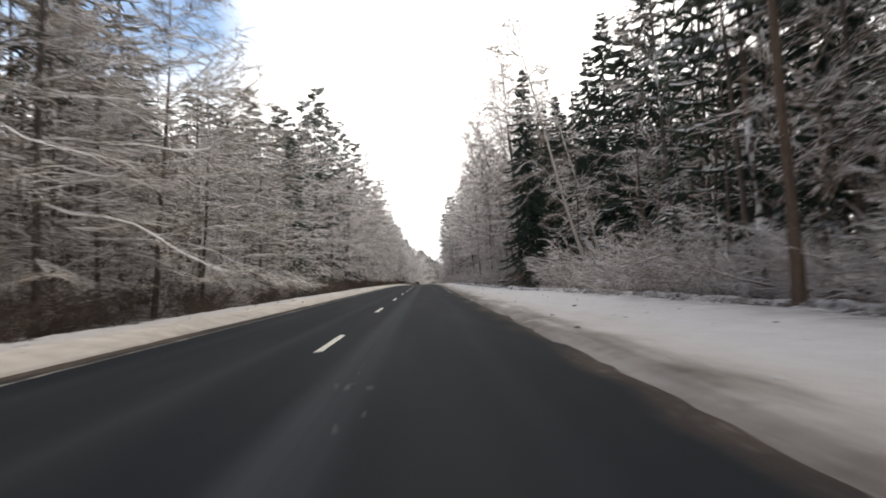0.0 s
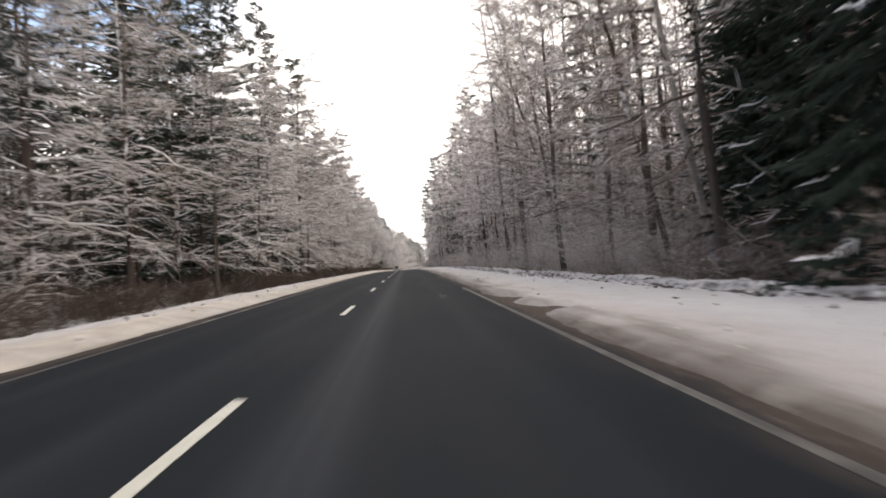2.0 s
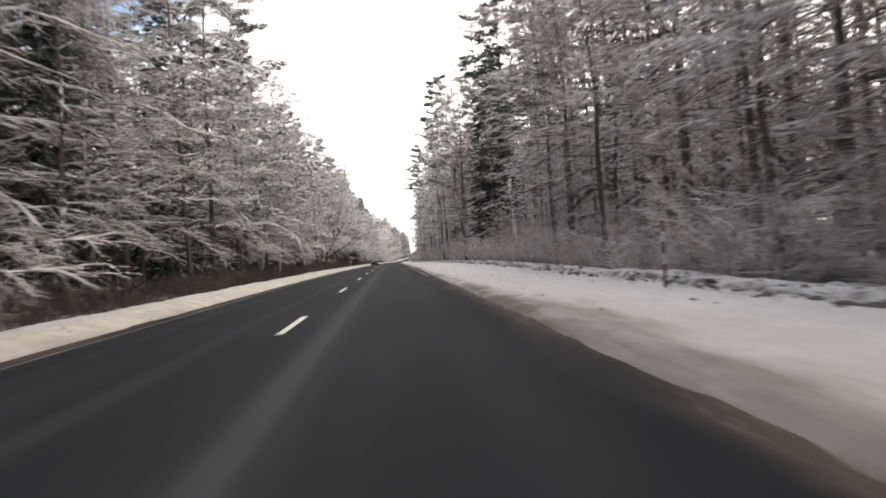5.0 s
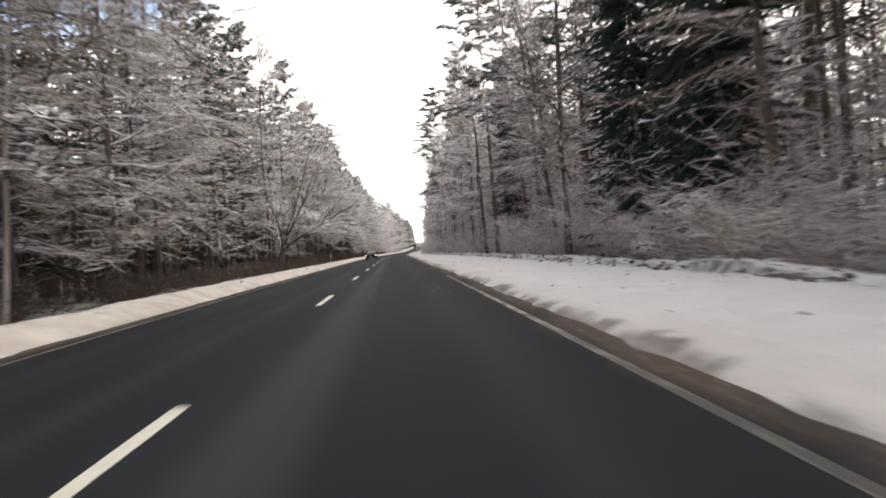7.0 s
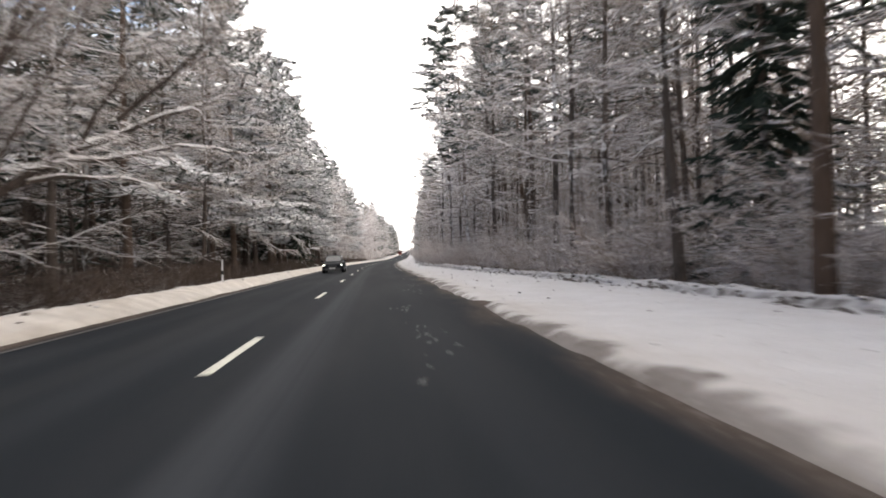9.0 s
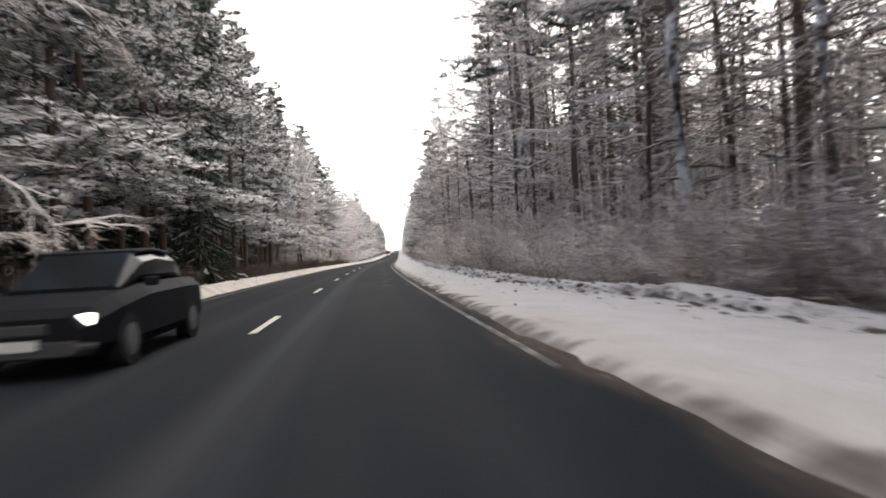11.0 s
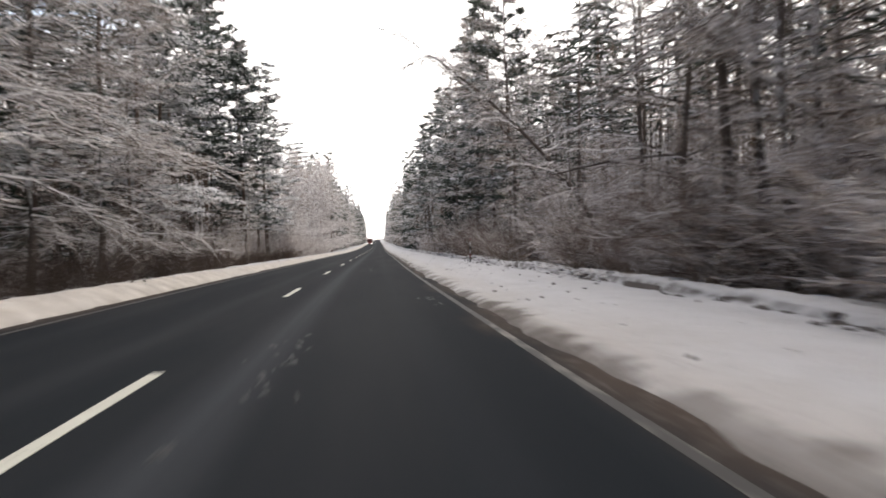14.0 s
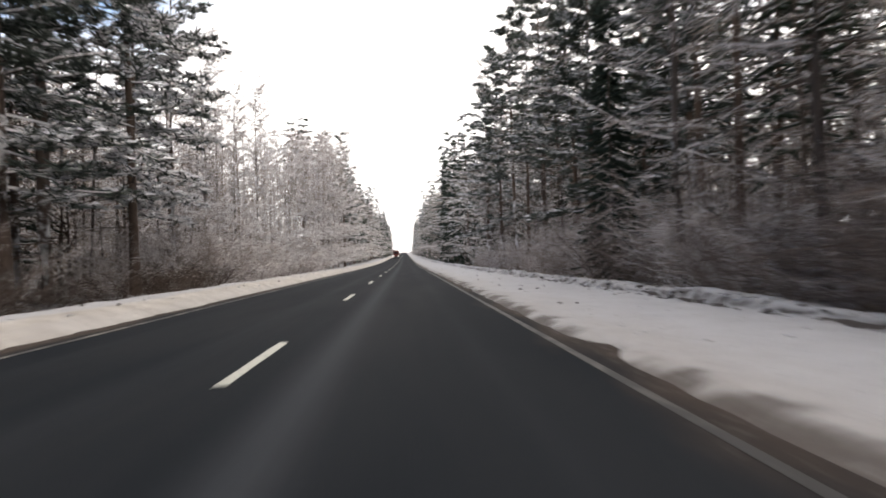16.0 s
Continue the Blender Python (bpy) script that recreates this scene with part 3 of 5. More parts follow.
def pine(seed, high, base, reach, limbs, tufts, needles, r=0.20, thick=0.045, dead=6, lean=(0, 0), spread=0.5, low_dead=0.12, snow=0.22, mat=None):
    """A tall stem with bare stubs; boughs end in broad pads of needles, dark below, snow on top."""
    rnd = random.Random(seed)
    tb, pts, radii = trunk_buf(rnd, high, r, 0.08, lean=lean)
    for i in range(dead):
        p, q = along(pts, rnd.uniform(low_dead, base + 0.1))
        line = bent_line(rnd, p, heading(rnd.uniform(-3.1, 3.1), rnd.uniform(-0.3, 0.2)), rnd.uniform(0.8, 2.8), 4, 0.2, 0.12)
        tb.tube(line, [0.03, 0.025, 0.02, 0.012, 0], 3, 0, load=0.02)
    cb = Buf()
    for i in range(limbs):
        w = base + (0.99 - base) * (i + rnd.random()) / limbs
        p, q = along(pts, w)
        fall = (w - base) / (1 - base)
        az = rnd.uniform(-math.pi, math.pi) * (0.55 if rnd.random() < 0.4 else 1)
        long = reach * (1 - 0.72 * fall ** 1.4) * rnd.uniform(0.45, 1.15)
        line = bent_line(rnd, p, heading(az, rnd.uniform(-0.2, 0.2) + 0.5 * fall), long, 4, 0.14, 0.05)
        cb.tube(line, [0.06, 0.05, 0.04, 0.03, 0], 3, 1, load=0.02)
        side = heading(az + math.pi / 2, 0)
        for j in range(tufts):
            f = 0.28 + 0.74 * (j + rnd.random()) / tufts
            a, d = along(line, min(f, 0.999))
            wide = (0.18 + 0.30 * long * (1.15 - f)) * spread * 2
            a = a + side * rnd.uniform(-wide, wide) + Vector((0, 0, rnd.uniform(-0.16, 0.16)))
            size = rnd.uniform(0.34, 0.66)
            turn = rnd.uniform(0, 6.28)
            for k in range(needles):
                e = (heading(turn + 6.28 * (k + 0.7 * rnd.random()) / needles, rnd.uniform(-0.35, 0.65)) + d * 0.25).normalized()
                cb.spike(a - Vector((0, 0, 0.04)) + e * 0.05, e, size * rnd.uniform(0.6, 1.15), thick * rnd.uniform(0.7, 1.5), 0)
            if rnd.random() < snow * (1.7 - 0.7 * fall):
                cb.cap(a + Vector((0, 0, 0.14)), size * rnd.uniform(0.45, 0.8), size * rnd.uniform(0.25, 0.5), turn, 0.10, rnd, 2)
    return [("trunk", tb.mesh("pine_trunk", [bark_pine], True)), ("crown", cb.mesh("pine_crown", [mat or pine_mat, branch_mat, load_mat]))]


def forked(seed):
    """An old tree that forks low and throws heavy limbs over the verge."""
    rnd = random.Random(seed)
    tb = Buf()
    pts = [Vector((0, 0, -0.5)), Vector((0.05, 0, 1.0)), Vector((0.25, 0.05, 2.2)), Vector((0.4, 0, 3.0))]
    tb.tube(pts, [0.30, 0.24, 0.22, 0.12], 7)
    cb = Buf()
    for az, el, long, r in ((0.05, 0.46, 8.5, 0.14), (-0.25, 0.9, 9.5, 0.13), (0.7, 0.85, 8.5, 0.09), (-1.0, 0.8, 8.0, 0.09), (2.4, 1.0, 8.0, 0.10), (0.2, 1.35, 11.0, 0.12)):
        start = Vector((0.3, 0.02, rnd.uniform(2.1, 2.8)))
        d = heading(az, el)
        twiggy_branch(cb, rnd, start, d, long, r, 18, 9, 0.009, 0.55, sag=0.05, kink=0.13, least=1.8)
        for k in range(5):
            p = start + d * long * rnd.uniform(0.2, 0.75)
            twiggy_branch(cb, rnd, p, (d + heading(az + rnd.uniform(-1.2, 1.2), rnd.uniform(-0.2, 0.9))).normalized(), long * rnd.uniform(0.3, 0.5), r * 0.5, 12, 8, 0.010, 0.55, sag=0.2, kink=0.26, least=1.8)
    return [("trunk", tb.mesh("tree_trunk", [bark_grey], True)), ("crown", cb.mesh("tree_crown", [branch_mat, twig_mat]))]


def pole(seed, high, r):
    """A slim bare stem of the inner wood with dead branches."""
    rnd = random.Random(seed)
    b, pts, radii = trunk_buf(rnd, high, r, 0.12, 4, 5)
    for i in range(9):
        p, q = along(pts, rnd.uniform(0.1, 0.9))
        b.spike(p, heading(rnd.uniform(-3.1, 3.1), rnd.uniform(-0.3, 0.6)), rnd.uniform(0.7, 2.2), 0.025, 1)
    return [("rear", b.mesh("rear_tree", [bark_grey, branch_mat]))]


def brush(seed, high, wide, stems, subs, twigs, tw_r=0.009, mat=None):
    """A bare frosted thicket of thin stems."""
    rnd = random.Random(seed)
    b = Buf()
    for i in range(stems):
        a = rnd.uniform(-3.14, 3.14)
        o = Vector((math.cos(a), math.sin(a), 0)) * wide * 0.45 * rnd.random() ** 0.6
        o.z = -0.35
        d = heading(a + rnd.uniform(-0.7, 0.7), rnd.uniform(0.95, 1.5))
        twiggy_branch(b, rnd, o, d, high * rnd.uniform(0.6, 1.15), 0.016, subs, twigs, tw_r, 0.42, sag=0.18, flat=0.6, least=-0.35)
    m = mat or bush_mat
    out = []
    for k, (what, name) in enumerate((("stem_clump", "bush_stem"), ("twig_spray", "bush_twig"))):
        keep = [f for f, slot in zip(b.f, b.m) if slot == k]
        used = sorted({i for f in keep for i in f})
        where = {i: j for j, i in enumerate(used)}
        out.append((what, mesh_of(name, [b.v[i] for i in used], [tuple(where[i] for i in f) for f in keep], [stem_mat if m == bush_mat and not k else m])))
    return out


def chunky_conifer(seed, high, wide, whorls, per, low, thick, mats, r=0.15):
    """A plain conifer for the rows behind: a trunk and broad drooping boughs."""
    rnd = random.Random(seed)
    b, pts, radii = trunk_buf(rnd, high, r, 0.04, 5, 5)
    for i in range(whorls):
        w = low + (0.98 - low) * i / whorls
        for k in range(per):
            az = 2 * math.pi * (k + rnd.random()) / per + i
            long = max(0.5, wide * (1 - (w - low) / (1 - low)) ** 0.7 * rnd.uniform(0.6, 1.15))
            p, q = along(pts, w)
            d = heading(az, rnd.uniform(-0.35, 0.2))
            b.spike(p, d, long, thick * 0.8, 1)
            for j in range(3):
                a = p + d * long * rnd.uniform(0.3, 0.8)
                e = heading(az + rnd.uniform(-1.3, 1.3), rnd.uniform(-0.7, 0.3))
                b.spike(a, e, 0.45 * long * rnd.uniform(0.6, 1.3) + 0.35, thick * rnd.uniform(0.7, 1.3), 1)
    return [("rear", b.mesh("rear_tree", mats))]


def chunky_broadleaf(seed, high, base, reach, limbs, subs, twigs, thick, twig=None):
    rnd = random.Random(seed)
    b, pts, radii = trunk_buf(rnd, high, 0.14, 0.12, 5, 5)
    for i in range(limbs):
        w = base + (0.97 - base) * (i + rnd.random()) / limbs
        p, q = along(pts, w)
        line = bent_line(rnd, p, heading(rnd.uniform(-3.14, 3.14), rnd.uniform(0.1, 1.0)), reach * (1.15 - 0.7 * w) * rnd.uniform(0.7, 1.2), 2, 0.2, 0.15)
        b.tube(line, [0.06, 0.035, 0], 3, 1)
        for j in range(subs):
            a, d = along(line, 0.2 + 0.8 * (j + rnd.random()) / subs)
            e = (d + heading(rnd.uniform(-3.14, 3.14), rnd.uniform(-0.6, 0.6)) * 0.9).normalized()
            b.spike(a, e, rnd.uniform(0.9, 1.9), thick * 0.8, 1)
            for k in range(twigs):
                f = (e + heading(rnd.uniform(-3.14, 3.14), rnd.uniform(-0.8, 0.6)) * 0.9).normalized()
                b.spike(a + e * rnd.uniform(0.3, 1.2), f, rnd.uniform(0.6, 1.2), thick * 0.6, 1)
    return [("rear", b.mesh("rear_tree", [bark_grey, twig or twig_mat]))]


KINDS = {
    "edge": [broadleaf(s, 16.5 + s % 3, 0.17, 6.1, 42, 19, 12, 0.0085, 0.44, r=0.15, rise=0.42, sag=0.14, kink=0.30) for s in (1, 2, 3)],
    "brown_edge": [broadleaf(s, 17 + s % 3, 0.15, 6.0, 44, 19, 12, 0.008, 0.44, r=0.14, rise=0.42, sag=0.14, kink=0.30, twig=brown_twig_mat) for s in (70, 71)],
    "grove": [broadleaf(s, 17.5 + s % 3, 0.20, 4.6, 44, 15, 12, 0.0082, 0.46, r=0.12, face=0.2, rise=0.7, sag=0.22, wobble=0.2, flat=0.5) for s in (63, 64)],
    "tall": [broadleaf(s, 22.5 + s % 3, 0.20, 5.0, 46, 15, 11, 0.0088, 0.50, r=0.17, face=0.3, rise=0.8, sag=0.16, wobble=0.18, flat=0.5) for s in (4, 5, 6)],
    "birch": [broadleaf(s, 17.0, 0.28, 3.4, 28, 10, 11, 0.008, 0.6, r=0.12, face=0.4, rise=0.9, sag=0.75, lean=(0.17, 0.03), bark=bark_birch, flat=0.6) for s in (7, 8)],
    "spruce": [spruce(s, 23 + s % 3, 4.0, 34, 7, 18, thick=0.06) for s in (9, 10, 11)],
    "high_spruce": [spruce(s, 24 + s % 3, 3.9, 34, 8, 22, low=0.17, thick=0.065, snow=0.05, needles=dark_spruce_mat) for s in (65, 66)],
    "dark_spruce": [spruce(s, 23 + s % 3, 4.0, 38, 8, 22, thick=0.065, snow=0.07, needles=dark_spruce_mat) for s in (91, 92)],
    "pine": [pine(s, 26 + s % 3, 0.40, 4.6, 40, 9, 13, thick=0.05, dead=14) for s in (12, 13, 14)],
    "low_pine": [pine(s, 23 + s % 3, 0.21, 4.8, 54, 10, 13, thick=0.05, snow=0.46, mat=laden_pine_mat) for s in (15, 16)],
    "bare_pine": [pine(s, 23 + s % 3, 0.2, 4.6, 50, 10, 13, thick=0.05, snow=0.14) for s in (93, 94)],
    "edge_mid": [broadleaf(s, 17.5 + s % 3, 0.13, 5.6, 34, 10, 9, 0.013, 0.6, r=0.15, rise=0.5, sag=0.25) for s in (36, 37)],
    "tall_mid": [broadleaf(s, 23.0 + s % 3, 0.20, 4.8, 40, 10, 8, 0.014, 0.65, r=0.16, face=0.3, rise=0.8, sag=0.14, flat=0.5) for s in (38, 39)],
    "edge_thin": [broadleaf(s, 16 + s % 3, 0.10, 5.4, 24, 7, 6, 0.026, 0.9, r=0.15, rise=0.5) for s in (25, 26)],
    "grove_far": [broadleaf(s, 22 + s % 3, 0.05, 4.6, 48, 8, 8, 0.019, 0.75, r=0.11, face=0.2, rise=0.9, sag=0.1, bark=bark_pale) for s in (67, 68)],
    "spruce_thin": [spruce(s, 21 + s % 3, 3.8, 22, 6, 8, thick=0.14) for s in (20, 21)],
    "pine_thin": [pine(s, 23 + s % 3, 0.22, 4.2, 26, 5, 8, thick=0.11, dead=3) for s in (22, 23)],
    "forked": [forked(32)],
    "oak": [broadleaf(90, 19.0, 0.17, 6.2, 34, 15, 11, 0.0085, 0.5, r=0.25, face=0.1, rise=0.85, sag=0.1, kink=0.32, flat=0.5, wobble=0.15)],
    "arched": [broadleaf(s, 11.0, 0.25, 3.6, 22, 9, 9, 0.009, 0.6, r=0.14, face=0.4, rise=0.5, sag=0.3, lean=(0.25, 0), arc=1.1) for s in (33,)],
    "brown_brush": [brush(s, 2.0, 2.8, 17, 8, 7, 0.007, shaded_brush_mat) for s in (34, 35)],
    "brush": [brush(s, 2.6, 2.8, 24, 10, 9, 0.0066) for s in (27, 28, 29)],
    "dull_brush": [brush(s, 2.7, 3.0, 24, 10, 9, 0.0068, brown_brush_mat) for s in (80, 81)],
    "sapling": [brush(s, 5.0, 2.2, 13, 13, 9, 0.0072) for s in (60, 61, 62)],
    "brush_thin": [brush(s, 2.8, 3.2, 15, 8, 7, 0.012) for s in (30, 31)],
}
REAR = {
    "fir": [chunky_conifer(s, 22 + s % 3, 3.6, 17, 5, 0.10, 0.15, [bark_grey, spruce_mat]) for s in (40, 41, 42)],
    "pine": [chunky_conifer(s, 25 + s % 3, 3.8, 15, 6, 0.40, 0.14, [bark_pine, pine_mat], 0.19) for s in (43, 44, 45)],
    "thicket": [chunky_broadleaf(s, 7.5, 0.02, 4.0, 16, 5, 4, 0.032) for s in (49, 50)],
    "screen": [chunky_broadleaf(s, 24, 0.02, 4.8, 44, 4, 2, 0.13) for s in (55, 56)],
    "hedge": [chunky_broadleaf(s, 10, 0.02, 4.6, 26, 4, 2, 0.11) for s in (57, 58)],
    "far_fir": [chunky_conifer(s, 23 + s % 3, 4.2, 9, 4, 0.08, 0.26, [bark_grey, spruce_mat]) for s in (72, 73)],
    # browner copies of leaf and thicket: the left wood's inner shade as colour
    "brown_leaf": [chunky_broadleaf(s, 21 + s % 4, 0.12, 4.6, 24, 5, 3, 0.038, brown_brush_mat) for s in (83, 84)],
    "brown_thicket": [chunky_broadleaf(s, 7.5, 0.02, 4.0, 16, 5, 4, 0.032, shaded_brush_mat) for s in (85, 86)],
    "pole": [pole(s, 15 + s % 6, 0.07 + 0.02 * (s % 4)) for s in (51, 52, 53, 54)],
    "leaf": [chunky_broadleaf(s, 21 + s % 4, 0.12, 4.6, 24, 5, 3, 0.042) for s in (46, 47, 48)],
}
SECOND = {"brown_edge": "edge_mid", "edge": "edge_mid", "grove": "edge_mid", "tall": "tall_mid"}
WORDS = {
    "edge": ("frosted_tree", "bare broadleaf tree, snow along its long overhanging limbs", "tree"),
    "edge_mid": ("frosted_tree", "bare frosted broadleaf tree in the wood's second row", "tree"),
    "tall_mid": ("broadleaf_tree", "tall bare frosted tree in the wood's second row", "tree"),
    "edge_thin": ("frosted_tree", "bare frosted broadleaf tree at the wood's edge", "tree"),
    "brown_edge": ("frosted_tree", "bare brown-twigged broadleaf tree lightly dusted with snow", "tree"),
    "grove": ("frosted_tree", "bare broadleaf tree with crooked limbs and frosted twigs", "tree"),
    "grove_far": ("frosted_tree", "slender bare tree in a pale frosted grove", "tree"),
    "dark_spruce": ("spruce_tree", "dense dark green spruce, its drooping boughs almost free of snow", "spruce"),
    "high_spruce": ("spruce_tree", "dark spruce with bare lower trunk and little snow", "spruce"),
    "tall": ("broadleaf_tree", "tall bare broadleaf tree with dark trunk and frosted crown", "tree"),
    "birch": ("birch_tree", "leaning white-barked birch with drooping frosted twigs", "birch"),
    "spruce": ("spruce_tree", "dark green spruce with patches of snow on drooping boughs", "spruce"),
    "spruce_thin": ("spruce_tree", "dark spruce far along the road, dusted with snow", "spruce"),
    "pine": ("pine_tree", "tall pine with brown trunk and snow-dusted needles", "pine"),
    "low_pine": ("pine_tree", "bushy pine with low snow-laden boughs by the road", "pine"),
    "bare_pine": ("pine_tree", "bushy pine with low grey-green boughs and little snow", "pine"),
    "pine_thin": ("pine_tree", "pine far along the road, dusted with snow", "pine"),
    "forked": ("forked_tree", "old bare tree forking low, heavy snowy limbs over the verge", "tree"),
    "oak": ("oak_tree", "bare oak with a stout trunk and crooked snow-lined limbs", "oak"),
    "arched": ("arched_tree", "bare tree bowed towards the road with snow along its stem", "tree"),
    "sapling": ("sapling", "slim frosted sapling clump under the taller trees", "sapling"),
    "brown_brush": ("bush", "leafless brown bush under the trees, little snow on it", "bush"),
    "brush": ("bush", "leafless frosted bush of thin grey-brown stems", "bush"),
    "dull_brush": ("bush", "tall leafless brown bush of dense thin stems, hardly any snow", "bush"),
    "brush_thin": ("bush", "leafless frosted bush beside the ditch", "bush"),
}
planted = []


def stand(s, lat, high, wide, spin, lean):
    """Where a tree stands: its +x side faces the road, and it leans that way."""
    p = spot(s, lat, ground_height(s, lat))
    face = 180.0 if lat > 0 else 0.0
    return pose(p.x, p.y, p.z, 0, 0, face + math.degrees(turn_at(s)) + spin) @ pose(0, 0, 0, 0, lean, 0) @ Matrix.Diagonal((wide, wide, high, 1))


def plant(kind, s, lat, high=1.0, wide=None, spin=0.0, lean=0.0, rnd=random):
    """One tree or bush of its own."""
    name, label, cat = WORDS[kind]
    parts = rnd.choice(KINDS[kind])
    m = stand(s, lat, high, wide or high, spin, lean)
    group = "bushes along the road" if "brush" in kind or kind == "sapling" else "trees along the road"
    if len(parts) == 1:
        ob = tagged(new(name, parts[0][1]), label, cat, group)
        ob.matrix_world = m
    else:
        ob = tagged(new(name), label, cat, group)
        ob.matrix_world = m
        for what, me in parts:
            ch = new(what, me)
            ch.parent = ob
            if what == "twig_spray":
                tagged(ch, kind="stuff")
    planted.append((s, lat))
    return ob


# trees that stand out, stretch by stretch: kind, along, lateral, height, lean
MARKED_LEFT = [
    ("pine", 54, -13.5, 0.68, 0), ("pine", 62, -13, 0.76, 0), ("pine", 68, -13.5, 0.8, 0), ("pine", 76, -13, 0.88, 0), ("pine", 83, -13, 0.92, 0),
    ("brown_edge", 17.5, -10, 1.05, 2), ("brown_edge", 28, -11, 1.0, 3), ("brown_edge", 37.7, -11, 0.82, 2), ("brown_edge", 46, -12, 0.85, 2), ("spruce", 57.5, -10.6, 0.68, 0),
    ("pine", 97, -13, 1.05, 0), ("pine", 91, -14, 1.1, 0), ("edge", 84, -11, 1.0, 2), ("edge", 91, -10, 1.0, 4), ("edge", 101, -11.5, 1.05, 4),
    ("spruce", 114.4, -13, 0.9, 0), ("pine", 109, -12.5, 1.08, 0), ("pine", 126, -12.2, 1.08, 0), ("tall", 140, -12, 1.05, 0), ("edge", 116, -10, 1.05, 3), ("edge", 132, -11, 1.0, 3),
]
MARKED_LEFT_2 = [
    ("birch", 163.5, -10, 0.9, 2), ("low_pine", 170, -12.6, 1.05, 0), ("low_pine", 229, -11.5, 1.12, 0), ("low_pine", 246, -11.5, 1.08, 0), ("low_pine", 269, -11, 1.06, 0), ("low_pine", 286, -11.4, 1.1, 0), ("birch", 168.7, -9.2, 0.75, -4), ("pine", 197.4, -11, 0.9, 0), ("tall", 188, -12, 1.0, 0), ("tall", 193, -13, 1.0, 0),
    ("forked", 210.5, -9.0, 1.0, 0), ("pine", 315.0, -12.4, 0.85, 8), ("pine", 310, -13, 1.0, 0), ("pine", 308, -14.5, 1.05, 0), ("pine", 313, -13.3, 1.0, 0), ("low_pine", 304.5, -12.6, 0.95, 0), ("low_pine", 293, -13.5, 1.1, 0), ("low_pine", 298.5, -15.5, 1.15, 0), ("low_pine", 289, -16.5, 1.15, 0), ("low_pine", 303, -18, 1.15, 0), ("low_pine", 311, -18, 1.1, 0), ("low_pine", 316.5, -11.8, 0.9, 0),
    ("edge", 322, -10.3, 1.05, 3), ("edge", 328.5, -9.8, 1.0, 3), ("edge", 335.5, -10.4, 1.1, 2), ("low_pine", 331, -13, 1.0, 0), ("low_pine", 344, -11.8, 0.9, 0), ("birch", 366, -10.0, 0.6, -6), ("pine", 359, -12.6, 1.05, 0), ("pine", 364, -13.6, 1.05, 0), ("bare_pine", 372, -11.4, 0.95, 0), ("bare_pine", 376.5, -12.6, 1.0, 0), ("low_pine", 380, -10.6, 0.95, 0), ("pine", 377, -12.8, 0.95, 0), ("low_pine", 384, -12.4, 0.85, 0), ("pine", 369, -14.4, 1.0, 0),
]
MARKED_RIGHT = [
    ("pine", 14.2, 11.4, 0.85, 2), ("high_spruce", 20, 16.5, 0.85, 0), ("high_spruce", 14, 17.5, 0.9, 0), ("high_spruce", 27, 18.0, 0.9, 0), ("tall", 61, 11.6, 1.1, 3), ("tall", 69, 12.6, 1.1, 2), ("birch", 64, 13, 1.35, 0), ("birch", 43, 14, 1.2, 8), ("birch", 46, 16, 1.1, 5), ("dark_spruce", 57.5, 12.4, 0.68, 0), ("high_spruce", 60, 15.5, 0.82, 0), ("dark_spruce", 53, 14.6, 0.64, 0), ("dark_spruce", 50, 17.5, 0.95, 0), ("dark_spruce", 61.5, 13.6, 0.72, 0), ("dark_spruce", 65, 15.2, 0.8, 0), ("high_spruce", 44, 19, 0.95, 0), ("dark_spruce", 56, 17.8, 0.9, 0), ("dark_spruce", 63.5, 18.4, 0.85, 0), ("dark_spruce", 66.5, 16.0, 0.72, 0),
    ("tall", 66, 12.2, 0.8, 12), ("grove", 71, 11.4, 0.9, 3), ("tall", 76, 10.3, 0.9, 2), ("tall", 82.5, 12, 0.85, 9), ("tall", 88.8, 14, 1.0, 14),
    ("tall", 91, 11.1, 0.8, 1), ("tall", 92.6, 11.4, 1.1, 0), ("tall", 95.4, 10.6, 1.1, 4), ("tall", 100.2, 12.1, 1.15, 0), ("tall", 102.5, 14, 1.05, 0),
    ("tall", 110.8, 10.6, 0.85, 3), ("tall", 115.6, 14, 1.05, 0),
]
MARKED_RIGHT_2 = [
    ("pine", 160.7, 13, 1.05, 1), ("tall", 167, 12.6, 1.1, 3), ("dark_spruce", 172, 13.8, 1.0, 0), ("dark_spruce", 176, 15.4, 1.0, 0), ("dark_spruce", 179.5, 13.8, 0.95, 0), ("dark_spruce", 184.5, 15.6, 0.95, 0), ("tall", 188.7, 12.1, 0.95, 4),
    ("tall", 193.8, 13, 0.9, 2), ("tall", 196.5, 13.2, 1.15, 3), ("tall", 198.2, 13.4, 1.1, 2), ("pine", 203, 13.3, 1.05, 3), ("dark_spruce", 212.6, 14.2, 0.85, 0),
    ("tall", 221, 15, 1.0, 0), ("pine", 240.6, 15, 1.0, 0), ("pine", 266.3, 16, 1.05, 2), ("pine", 269, 16.2, 1.05, 1), ("pine", 275, 17, 1.05, 1), ("tall", 281.5, 15, 1.0, 0),
    ("oak", 300.3, 12.2, 0.95, 2), ("tall", 304.5, 14.6, 1.0, 0), ("pine", 298.5, 16.2, 1.0, 0), ("pine", 307, 15.4, 1.0, 0), ("pine", 293.5, 17, 1.0, 0),
]
